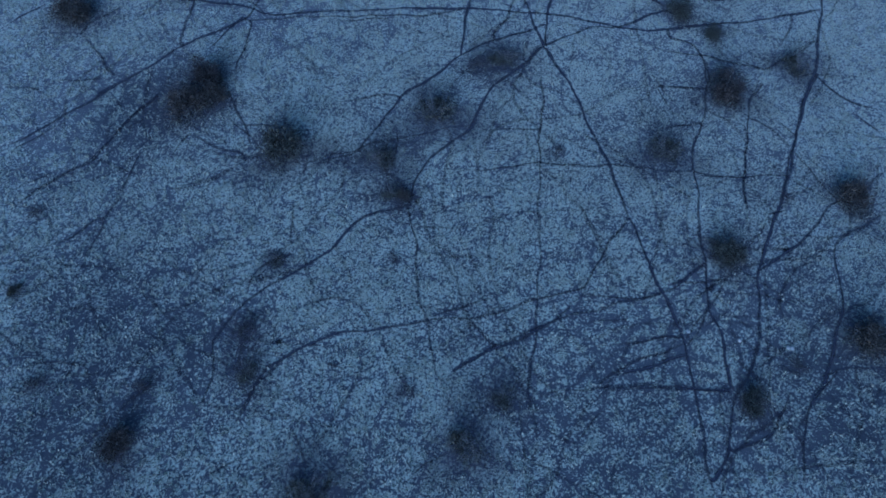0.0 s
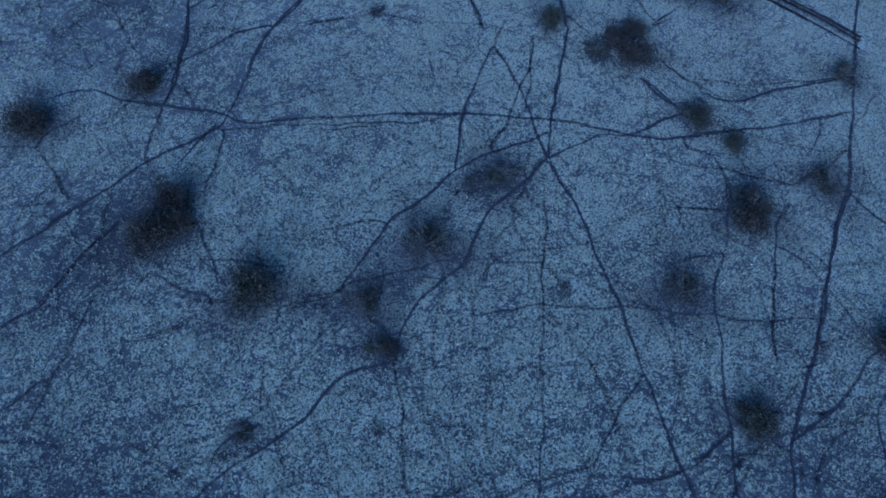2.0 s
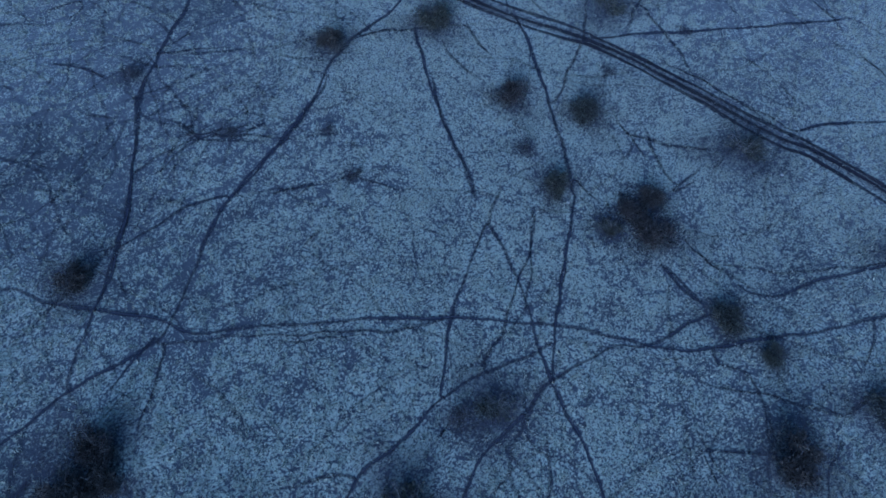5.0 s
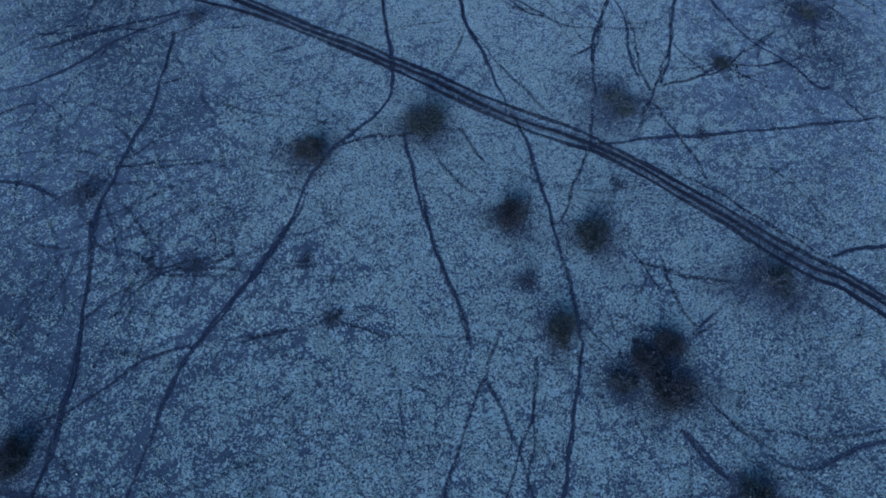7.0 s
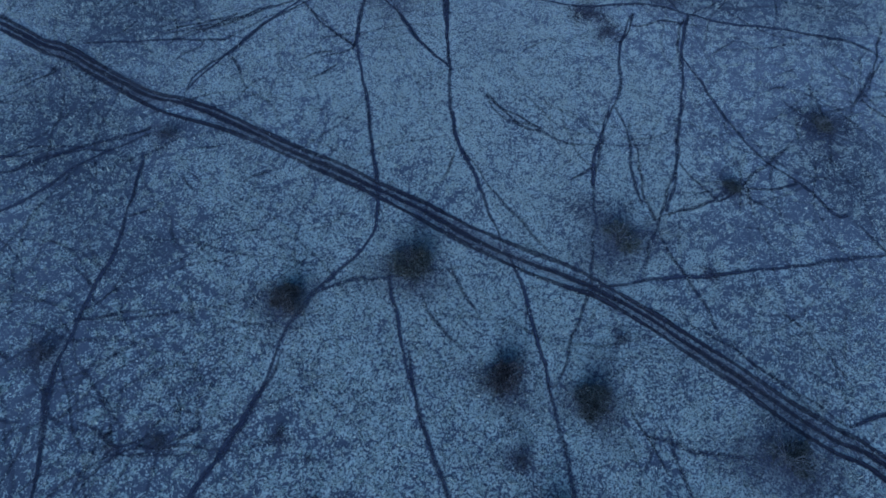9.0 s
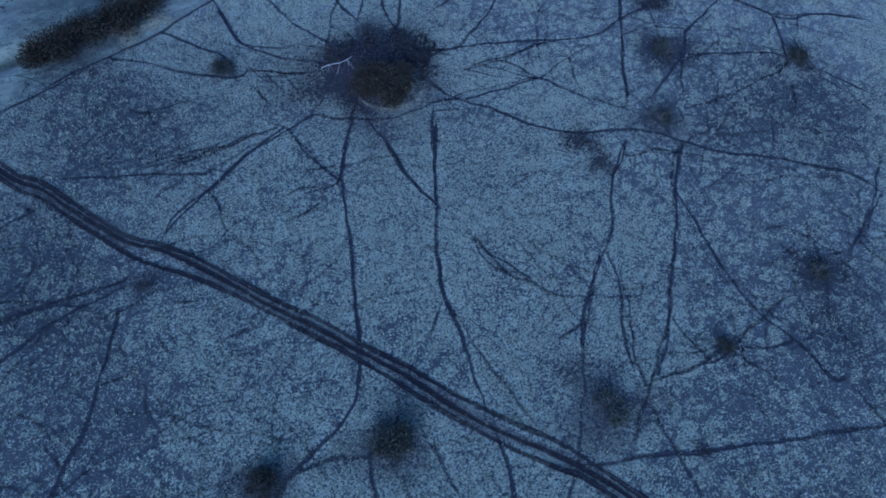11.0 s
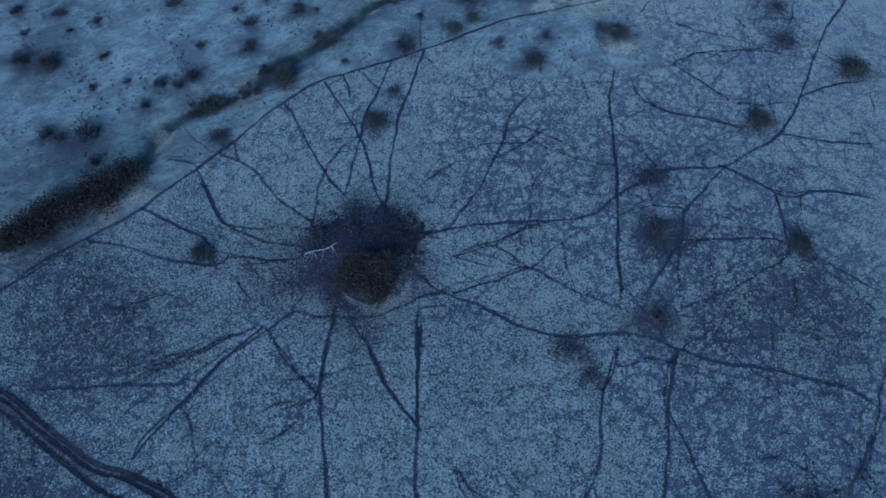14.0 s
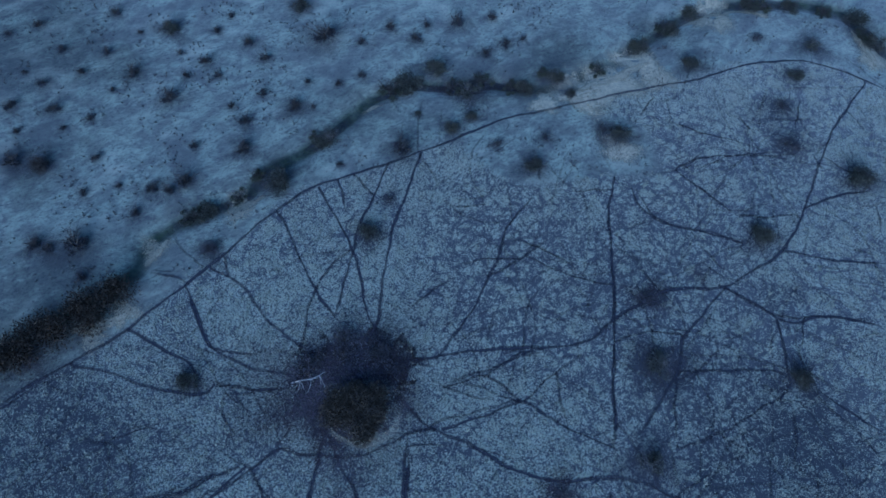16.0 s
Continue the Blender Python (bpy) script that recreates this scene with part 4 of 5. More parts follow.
def strands(count, seed):
    """Countless short, faint, crooked paths between the trails, thickest to the far right; one object."""
    rng = np.random.default_rng(seed)
    verts, faces, across, firm = [], [], [], []
    while count > 0:
        y = rng.uniform(0, 185)
        x = rng.uniform(-1, 1) * (38 + 0.25 * y)
        thin_shaded = sum(s * math.exp(-(((x - u) ** 2 + (y - v) ** 2) / (r * r))) for u, v, r, s in THIN_SHADED)
        web = sum(s * math.exp(-(((x - u) ** 2 + (y - v) ** 2) / (r * r))) for u, v, r, s in WEB)
        if rng.random() > 0.1 + 0.15 * thin_shaded + 0.25 * web or rng.random() < sandy(x, y):
            continue
        count -= 1
        n, turn, wide, strong = rng.integers(18, 80), rng.uniform(0, 6.283), rng.uniform(0.14, 0.26), rng.uniform(0.12, 0.36)
        base = len(verts)
        for k in range(n):
            turn += rng.normal(0, 0.09)
            x, y = x + 0.25 * math.cos(turn), y + 0.25 * math.sin(turn)
            for side in (-1, 0, 1):
                verts.append((x - side * wide * math.sin(turn), y + side * wide * math.cos(turn), 0.012 + 0.02 * (1 - abs(side))))
                across.append(abs(side))
                firm.append(strong * min(1.0, k / 8, (n - 1 - k) / 8))
            if k:
                a = base + 3 * k
                faces += [(a - 3, a - 2, a + 1, a), (a - 2, a - 1, a + 2, a + 1)]
    verts = np.array(verts)
    verts[:, 2] += height(verts[:, 0], verts[:, 1])
    ob = mesh_object("faint_paths", verts.tolist(), faces, TROD)
    floats(ob.data, "across", across)
    floats(ob.data, "firm", firm)
    tagged(ob, "web of short faint dark paths in dry grass", "path", kind="stuff")


strands(1000, 8)

track = tagged(new("vehicle_track"), "dirt vehicle track with three dark wheel ruts through grass", "track", kind="structure")


def wheel_rut(*points):
    ribbon("rut", points, 0.29, 1.0, RUT, track, 0.05, lift=0.06, fade=False)


def grass_strip(*points):
    ob = ribbon("verge", points, 1.15, 0.6, VERGE, track, 0.05, fade=False)
    tagged(ob, label="flattened brownish grass between the ruts")


grass_strip((-50.3, 105.7), (-44.5, 103.0), (-41.9, 102.3), (-37.6, 100.1), (-31.8, 97.4), (-28.3, 96.8), (-23.3, 95.1), (-17.2, 92.4), (-11.4, 90.2), (-7.5, 88.5), (-2.6, 86.4), (1.7, 84.1), (4.7, 82.9), (9.6, 81.3), (12.5, 80.2), (15.8, 78.5), (19.3, 76.2), (22.7, 74.0), (26.3, 71.6), (29.8, 69.3), (32.5, 68.3), (36.4, 65.6), (40.3, 62.4))
wheel_rut((-50.7, 106.7), (-44.9, 103.8), (-42.4, 103.2), (-38.0, 101.0), (-32.1, 98.1), (-28.4, 97.4), (-23.5, 95.9), (-17.4, 93.2), (-11.6, 91.1), (-7.6, 89.3), (-2.7, 87.3), (1.6, 85.3), (4.7, 84.1), (9.7, 82.4), (12.6, 81.0), (15.8, 79.2), (19.4, 77.0), (22.8, 74.9), (26.5, 72.4), (30.0, 70.3), (32.6, 69.0), (36.5, 66.2), (40.5, 63.0))
wheel_rut((-50.3, 105.7), (-44.5, 103.0), (-41.9, 102.3), (-37.6, 100.1), (-31.8, 97.4), (-28.3, 96.8), (-23.3, 95.1), (-17.2, 92.4), (-11.4, 90.2), (-7.5, 88.5), (-2.6, 86.4), (1.7, 84.1), (4.7, 82.9), (9.6, 81.3), (12.5, 80.2), (15.8, 78.5), (19.3, 76.2), (22.7, 74.0), (26.3, 71.6), (29.8, 69.3), (32.5, 68.3), (36.4, 65.6), (40.3, 62.4))
wheel_rut((-49.8, 104.7), (-44.0, 102.0), (-41.4, 101.2), (-37.2, 99.1), (-31.5, 96.2), (-27.8, 95.0), (-23.0, 93.9), (-17.1, 91.7), (-11.3, 89.3), (-7.4, 87.7), (-2.5, 85.3), (1.7, 83.3), (4.7, 82.0), (9.6, 80.3), (12.5, 79.5), (15.7, 77.7), (19.2, 75.4), (22.6, 73.2), (26.1, 70.6), (29.6, 68.4), (32.3, 67.3), (36.1, 64.4), (40.0, 61.3))


# ---- bushes ----
def tube(bm, points, r0, r1, sides=3):
    """A tapered twig along the points."""
    rings = []
    for i, p in enumerate(points):
        r = r0 + (r1 - r0) * i / (len(points) - 1)
        d = (points[min(i + 1, len(points) - 1)] - points[max(i - 1, 0)]).normalized()
        u = d.orthogonal().normalized()
        v = d.cross(u)
        rings.append([bm.verts.new(p + r * (math.cos(6.2832 * k / sides) * u + math.sin(6.2832 * k / sides) * v)) for k in range(sides)])
    for a, b in zip(rings, rings[1:]):
        for k in range(sides):
            bm.faces.new((a[k], a[(k + 1) % sides], b[(k + 1) % sides], b[k]))


def stem_line(rng, reach):
    """A stem that rises from the base and spreads; heights and widths run to about 1."""
    turn, lean = rng.uniform(0, 6.283), rng.uniform(0.15, 1.0)
    out = Vector((math.cos(turn), math.sin(turn), 0))
    tip = reach * rng.uniform(0.6, 1.05)
    pts = [out * 0.06]
    for k in (0.3, 0.65, 1.0):
        pts.append(out * (tip * lean * k**1.3) + Vector((rng.gauss(0, 0.05), rng.gauss(0, 0.05), tip * (1.15 - 0.55 * lean) * k)))
    return out, pts


def fork(bm, rng, out, pts, thick):
    k = rng.uniform(0.3, 0.95)
    i = min(int(k * 3), 2)
    a = pts[i].lerp(pts[i + 1], k * 3 - i)
    way = (out + Vector((rng.gauss(0, 0.7), rng.gauss(0, 0.7), rng.gauss(0.25, 0.4)))).normalized()
    far = rng.uniform(0.18, 0.42)
    tube(bm, [a, a + way * far * 0.55 + Vector((0, 0, 0.03)), a + way * far], thick * 0.5, thick * 0.2)


def skeleton(ob, rng, stems, minor, reach, thick, forks, material):
    """Main stems one by one, and the fine twigs between them as one mass."""
    fine = bmesh.new()
    for k in range(stems + minor):
        out, pts = stem_line(rng, reach)
        if k < stems:
            bm = bmesh.new()
            tube(bm, pts, thick * 1.3, thick * 0.4, 4)
            part("stem", bm, material, ob)
        else:
            tube(fine, pts, thick, thick * 0.35)
        for _ in range(forks):
            fork(fine, rng, out, pts, thick)
    tagged(part("twig_mass", fine, material, ob), kind="stuff")


def foliage(rng, count, size, low=0.0, spread=0.5, lobes=5, flat=1.0, hubs=None):
    """Many small leaf sprays in a lumpy, open dome of radius about 1 and height about 1."""
    bm = bmesh.new()
    lobes = 0 if hubs else lobes
    hubs = hubs or [(Vector((0, 0, 0.45)), 0.62)]
    for _ in range(lobes):
        turn, far = rng.uniform(0, 6.283), rng.uniform(0.3, 0.6)
        hubs.append((Vector((far * math.cos(turn), far * math.sin(turn), rng.uniform(0.2, 0.6))), rng.uniform(0.25, 0.45)))
    for _ in range(count):
        hub, r = rng.choice(hubs)
        d = Vector((rng.gauss(0, 1), rng.gauss(0, 1), rng.gauss(0, 1))).normalized()
        p = hub + d * r * (rng.random() ** spread if rng.random() < 0.82 else min(abs(rng.gauss(0.6, 0.45)), 1.5))
        p.z = max(p.z * flat, low + 0.03)
        way = (d + Vector((rng.gauss(0, 0.6), rng.gauss(0, 0.6), rng.gauss(0.2, 0.5)))).normalized()
        side = way.cross(Vector((rng.gauss(0, 1), rng.gauss(0, 1), rng.gauss(0, 1)))).normalized()
        s = size * rng.uniform(0.6, 1.4)
        a = bm.verts.new(p - side * s * 0.28)
        b = bm.verts.new(p + side * s * 0.28)
        bm.faces.new((a, b, bm.verts.new(p + way * s + side * s * 0.15), bm.verts.new(p + way * s * 0.8 - side * s * 0.2)))
    return bm


def halo(rng, count):
    """Centres of the thin outer growth round a crown."""
    out = []
    for _ in range(count):
        turn, far = rng.uniform(0, 6.283), rng.uniform(0.45, 0.85)
        out.append((Vector((far * math.cos(turn), far * math.sin(turn), 0.35)), rng.uniform(0.3, 0.5)))
    return out


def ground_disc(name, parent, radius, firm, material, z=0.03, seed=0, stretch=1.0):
    """A frayed disc that lies flat on the ground."""
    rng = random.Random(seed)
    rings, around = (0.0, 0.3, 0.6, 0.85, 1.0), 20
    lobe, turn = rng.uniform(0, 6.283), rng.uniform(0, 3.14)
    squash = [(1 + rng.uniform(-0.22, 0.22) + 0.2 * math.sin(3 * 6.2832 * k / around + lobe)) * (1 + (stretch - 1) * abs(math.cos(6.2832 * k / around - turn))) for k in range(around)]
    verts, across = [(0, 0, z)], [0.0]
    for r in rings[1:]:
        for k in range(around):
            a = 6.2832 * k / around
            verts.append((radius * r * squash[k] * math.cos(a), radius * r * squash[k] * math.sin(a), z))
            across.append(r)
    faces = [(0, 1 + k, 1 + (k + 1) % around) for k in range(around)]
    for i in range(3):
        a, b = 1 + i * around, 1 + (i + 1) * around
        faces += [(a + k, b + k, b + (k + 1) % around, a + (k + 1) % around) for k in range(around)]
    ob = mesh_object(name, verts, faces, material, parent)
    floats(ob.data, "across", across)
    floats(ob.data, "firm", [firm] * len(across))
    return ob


models, used = {}, {}


def plant(kind, make, variants, x, y, r, h, label, group):
    """Place one of the variants of a bush: built once, copied later."""
    n = used.get(kind, 0)
    used[kind] = n + 1
    rng = random.Random(n * 7 + len(kind))
    key = (kind, n % variants)
    m = pose(x, y, float(height(x, y)) - 0.02, 0, 0, rng.uniform(0, 360)) @ Matrix.Diagonal((r * rng.uniform(0.85, 1.15), r * rng.uniform(0.85, 1.15), h, 1))
    if key not in models:
        ob = new(kind)
        make(ob, random.Random(n * 13 + 5))
        models[key] = ob
        ob.matrix_basis = m
    else:
        base = models[key]
        ob = copy_thing(base, m @ Matrix.Diagonal((*(1 / s for s in base.scale), 1)))
    tagged(ob, label, "bush", group)
    tread(np.array([(x, y)]), r * 0.9)


def make_leafy(ob, rng):
    skeleton(ob, rng, 4, 12, 1.15, 0.012, 6, BARK)
    part("crown", foliage(rng, 2000, 0.07, spread=0.6, lobes=9), LEAVES, ob)
    part("outer_sprays", foliage(rng, 520, 0.075, hubs=halo(rng, 10), flat=0.5), HAZE, ob, "thin greyish outer twigs")
    ground_disc("bush_disc", ob, 2.4, 0.75, BUSH_DISC, 0.05, rng.random())


def make_dense(ob, rng):
    skeleton(ob, rng, 4, 12, 1.12, 0.013, 6, BARK)
    for _ in range(3):
        bm = bmesh.new()
        out, pts = stem_line(rng, 1.25)
        tube(bm, pts, 0.016, 0.007, 4)
        fork(bm, rng, out, pts, 0.016)
        fork(bm, rng, out, pts, 0.016)
        part("dead_twig", bm, PALE_BARK, ob, "bare pale dead twig")
    part("crown", foliage(rng, 2100, 0.07, spread=0.65, lobes=9), DARK_LEAVES, ob)
    part("outer_sprays", foliage(rng, 520, 0.075, hubs=halo(rng, 10), flat=0.5), HAZE, ob, "thin greyish outer twigs")
    ground_disc("bush_disc", ob, 2.3, 0.85, BUSH_DISC, 0.05, rng.random())


def dense_bush(x, y, r, h):
    plant("dense_bush", make_dense, 4, x, y, r, h, "large dense blackish bush with lumpy crown on grassland", "dense bushes")


def make_olive(ob, rng):
    """Several loose wispy plants grown together, with gaps between them."""
    skeleton(ob, rng, 8, 14, 1.3, 0.022, 5, BARK)
    hubs = []
    for k in range(7):
        turn, far = 6.283 * k / 7 + rng.uniform(-0.4, 0.4), rng.uniform(0.35, 0.95)
        hubs.append((Vector((far * math.cos(turn), far * math.sin(turn), rng.uniform(0.25, 0.55))), rng.uniform(0.16, 0.34)))
    part("crown", foliage(rng, 1000, 0.085, spread=0.9, hubs=hubs), OLIVE, ob)
    ground_disc("bush_disc", ob, 2.2, 0.75, BUSH_DISC, 0.05, rng.random())


def olive_bush(x, y, r, h):
    plant("olive_bush", make_olive, 5, x, y, 0.85 * r, h, "dark olive-green bush growing along the gully bank", "gully bushes")


def make_bare(ob, rng):
    part("crown", foliage(rng, 700, 0.075, spread=0.75, lobes=8, flat=0.5), LEAVES, ob, "thin dark foliage")
    skeleton(ob, rng, 9, 10, 1.05, 0.01, 4, PALE_BARK)
    ground_disc("bush_disc", ob, 2.6, 0.8, BUSH_DISC, 0.05, rng.random())


def make_scrub(ob, rng):
    skeleton(ob, rng, 3, 9, 0.95, 0.011, 4, BARK)
    part("crown", foliage(rng, 300, 0.1, spread=0.65, lobes=9), SCRUB, ob)
    ground_disc("bush_disc", ob, 2.2, 0.65, BUSH_DISC, 0.04, rng.random())


def make_wispy(ob, rng):
    """A thin upright shrub: dark wands over a small tangle."""
    skeleton(ob, rng, 7, 9, 1.35, 0.03, 4, BARK)
    part("crown", foliage(rng, 460, 0.11, spread=1.1, lobes=rng.randint(3, 7), flat=0.6), DUSK_LEAVES, ob)
    ground_disc("bush_disc", ob, 2.4, rng.uniform(0.35, 0.8), BUSH_DISC, 0.05, rng.random())


def wispy_shrub(x, y, r, h):
    size = (0.7, 1.15, 0.85, 1.3, 0.75, 1.0)[used.get("wispy_shrub", 0) % 6]
    plant("wispy_shrub", make_wispy, 9, x, y, r * size, h * 1.2 * size, "small dark wispy shrub standing on pale sandy ground", "wispy shrubs")


def size_word(r):
    return "large" if r > 2.4 else "small" if r < 1.2 else "medium-sized"


def leafy_bush(x, y, r, h):
    plant("leafy_bush", make_leafy, 6, x, y, r, h, f"{size_word(r)} dark rounded bush with fine twigs on grassland", "dark bushes")


def bare_bush(x, y, r, h):
    plant("bare_bush", make_bare, 5, x, y, r, h, f"{size_word(r)} half-bare bush with pale twigs and dark base", "half-bare bushes")


def low_scrub(x, y, r, h):
    plant("low_scrub", make_scrub, 4, x, y, r, h, "low sparse patch of dark scrub among dry grass", "low scrub")


dense_bush(-37.48, 43.78, 2.27, 2.18)
leafy_bush(-14.39, 29.62, 2.50, 2.41)
bare_bush(-1.80, 34.95, 2.92, 2.34)
bare_bush(4.27, 42.54, 2.16, 1.36)
low_scrub(1.75, 41.25, 1.61, 0.88)
bare_bush(-6.31, 29.55, 1.84, 1.45)
bare_bush(-4.87, 26.23, 1.4, 1.15)
dense_bush(-3.68, 26.05, 0.75, 0.59)
dense_bush(25.41, 40.45, 2.42, 2.34)
bare_bush(32.77, 44.30, 2.29, 1.82)
bare_bush(18.65, 32.69, 2.23, 1.77)
leafy_bush(22.89, 23.23, 1.73, 1.37)
dense_bush(34.79, 29.28, 2.11, 2.03)
dense_bush(32.85, 16.60, 1.95, 1.87)
leafy_bush(23.09, 11.02, 1.30, 1.10)
leafy_bush(-31.86, 14.91, 0.72, 0.45)
dense_bush(-20.80, 4.60, 1.55, 1.40)
bare_bush(2.74, 6.51, 2.06, 1.64)
bare_bush(5.11, 10.02, 1.44, 0.90)
bare_bush(-7.56, 2.99, 2.02, 1.60)
low_scrub(-14.21, 13.22, 1.57, 0.86)
bare_bush(-13.41, 10.34, 1.21, 0.75)
bare_bush(-13.08, 19.24, 1.06, 0.66)
low_scrub(-27.80, 8.38, 0.87, 0.54)
low_scrub(-20.56, 8.76, 1.11, 0.69)
leafy_bush(22.08, 50.71, 1.73, 1.37)
leafy_bush(25.23, 48.01, 1.36, 1.07)
low_scrub(27.18, 14.14, 1.05, 0.48)
low_scrub(9.43, 32.03, 1.00, 0.46)
low_scrub(-1.83, 9.90, 1.04, 0.48)
low_scrub(-7.49, 11.30, 0.65, 0.30)
low_scrub(-32.93, 21.45, 0.90, 0.42)
low_scrub(-3.99, 20.25, 0.98, 0.45)
dense_bush(-29.11, 49.35, 1.81, 1.74)
bare_bush(13.2, 58.0, 1.45, 1.2)
dense_bush(16.90, 57.90, 1.90, 1.70)
dense_bush(16.90, 61.20, 1.55, 1.42)
leafy_bush(8.58, 61.83, 1.70, 1.62)
low_scrub(5.93, 65.88, 1.32, 0.83)
dense_bush(4.62, 71.73, 1.85, 1.8)
leafy_bush(11.79, 70.54, 1.8, 1.5)
bare_bush(26.05, 67.60, 2.65, 2.12)
bare_bush(37.66, 57.56, 1.84, 1.45)
low_scrub(-8.74, 61.56, 0.96, 0.45)
dense_bush(-13.67, 76.73, 1.75, 1.7)
leafy_bush(-3.75, 81.01, 2.4, 2.2)
bare_bush(14.52, 85.51, 2.48, 1.98)
leafy_bush(25.77, 92.26, 1.03, 0.81)
low_scrub(14.36, 76.17, 1.01, 0.47)
low_scrub(-31.60, 70.62, 1.43, 0.90)
low_scrub(-20.97, 64.98, 1.09, 0.50)
low_scrub(-24.10, 64.45, 0.90, 0.42)
low_scrub(-12.10, 66.32, 1.01, 0.47)
low_scrub(-9.56, 64.82, 0.54, 0.25)
low_scrub(-8.92, 60.97, 0.96, 0.44)
low_scrub(-28.67, 92.89, 1.39, 0.64)
bare_bush(36.02, 100.78, 1.7, 1.4)
low_scrub(22.80, 82.50, 0.80, 0.37)
leafy_bush(-12.29, 142.01, 1.64, 1.38)
leafy_bush(-28.05, 120.51, 1.53, 1.20)
low_scrub(-12.25, 127.83, 2.27, 1.42)
low_scrub(-16.12, 123.50, 1.94, 1.54)
low_scrub(-12.37, 118.61, 1.63, 1.02)
low_scrub(-15.13, 125.07, 1.58, 0.99)
low_scrub(-8.02, 126.30, 1.98, 1.24)
leafy_bush(38.27, 149.32, 2.19, 1.84)
low_scrub(23.14, 138.19, 1.72, 0.79)
bare_bush(24.07, 129.49, 2.02, 1.27)
bare_bush(22.08, 118.77, 2.24, 1.77)
leafy_bush(40.07, 130.72, 1.62, 1.55)
bare_bush(36.17, 101.23, 1.30, 1.03)
low_scrub(13.40, 114.51, 1.46, 0.47)
low_scrub(14.97, 111.63, 1.19, 0.38)
low_scrub(-30.90, 136.78, 1.28, 0.80)
leafy_bush(7.86, 156.06, 1.48, 1.24)
leafy_bush(19.95, 163.45, 1.92, 1.61)
low_scrub(17.63, 163.86, 1.94, 1.21)
bare_bush(23.50, 130.11, 2.20, 1.38)
leafy_bush(53.53, 161.21, 2.50, 2.11)
low_scrub(44.03, 166.05, 2.43, 1.52)
leafy_bush(47.61, 180.24, 1.54, 1.29)
low_scrub(44.74, 173.46, 1.69, 1.06)
bare_bush(51.54, 187.82, 2.18, 1.72)
low_scrub(42.70, 188.02, 1.28, 0.80)
leafy_bush(31.31, 179.71, 1.75, 1.47)
low_scrub(2.62, 158.94, 1.18, 0.74)
low_scrub(9.25, 161.58, 1.20, 0.75)
low_scrub(-31.07, 136.82, 1.38, 0.86)
low_scrub(-10.59, 147.70, 1.18, 0.74)
leafy_bush(-48.81, 172.75, 1.72, 1.44)
wispy_shrub(-50.69, 162.90, 1.96, 1.54)
dense_bush(15.28, 59.80, 1.53, 1.21)
leafy_bush(13.11, 58.05, 0.93, 0.58)
low_scrub(-11.83, 125.88, 1.90, 1.15)
low_scrub(-8.89, 126.68, 2.17, 1.31)
low_scrub(-6.08, 125.27, 1.64, 0.99)
wispy_shrub(-44.04, 159.26, 1.44, 1.13)
dense_bush(-56.09, 145.42, 1.64, 1.66)
wispy_shrub(-60.01, 145.44, 1.77, 1.39)
wispy_shrub(-25.39, 175.17, 2.08, 1.64)
wispy_shrub(-62.61, 165.81, 1.25, 0.78)
wispy_shrub(-41.41, 167.19, 1.09, 0.85)
wispy_shrub(-31.62, 162.58, 1.22, 0.96)
wispy_shrub(-31.40, 152.17, 1.37, 1.08)
wispy_shrub(-32.51, 157.14, 1.26, 0.78)
wispy_shrub(-37.00, 145.90, 1.32, 1.04)
wispy_shrub(-41.57, 140.28, 1.21, 0.95)
wispy_shrub(-40.90, 144.19, 1.24, 0.77)
wispy_shrub(-49.18, 142.21, 1.08, 0.85)
wispy_shrub(-51.65, 134.02, 1.23, 0.96)
wispy_shrub(-49.84, 133.79, 1.02, 0.80)
wispy_shrub(-46.67, 134.72, 1.57, 1.24)
wispy_shrub(-44.39, 130.90, 1.13, 0.89)
wispy_shrub(-11.71, 177.41, 1.14, 0.90)
wispy_shrub(-0.42, 184.57, 1.54, 1.21)
wispy_shrub(-5.65, 182.34, 1.35, 1.06)
wispy_shrub(-0.56, 176.33, 1.31, 0.81)
wispy_shrub(2.33, 178.83, 0.79, 0.62)
wispy_shrub(4.89, 180.57, 0.80, 0.63)
wispy_shrub(-58.82, 154.77, 1.17, 0.73)
wispy_shrub(-56.20, 151.89, 0.92, 0.57)
leafy_bush(-30.85, 181.24, 1.86, 1.56)
wispy_shrub(-26.62, 160.73, 1.44, 0.90)
wispy_shrub(-18.29, 152.14, 0.69, 0.43)
wispy_shrub(-10.47, 156.14, 1.71, 1.07)
wispy_shrub(-36.48, 172.20, 1.37, 1.08)
wispy_shrub(-38.98, 164.81, 0.82, 0.65)
wispy_shrub(-52.47, 159.67, 0.96, 0.60)
wispy_shrub(-62.50, 159.07, 0.80, 0.50)
wispy_shrub(-18.40, 168.44, 1.01, 0.63)
bare_bush(-21.03, 156.28, 2.78, 2.67)
leafy_bush(-25.41, 147.57, 2.23, 1.88)
leafy_bush(-33.60, 141.73, 2.05, 1.72)
leafy_bush(-11.57, 168.13, 2.65, 2.24)
leafy_bush(-7.83, 171.42, 2.02, 1.70)
bare_bush(-2.39, 168.22, 2.32, 2.21)
leafy_bush(5.81, 170.14, 2.00, 2.03)
leafy_bush(10.34, 173.40, 1.77, 1.79)
leafy_bush(12.65, 170.18, 0.94, 0.94)
leafy_bush(23.33, 182.10, 2.41, 2.46)
leafy_bush(28.61, 187.24, 2.04, 2.07)
leafy_bush(32.25, 192.20, 1.79, 1.82)
leafy_bush(42.39, 195.40, 1.97, 2.00)
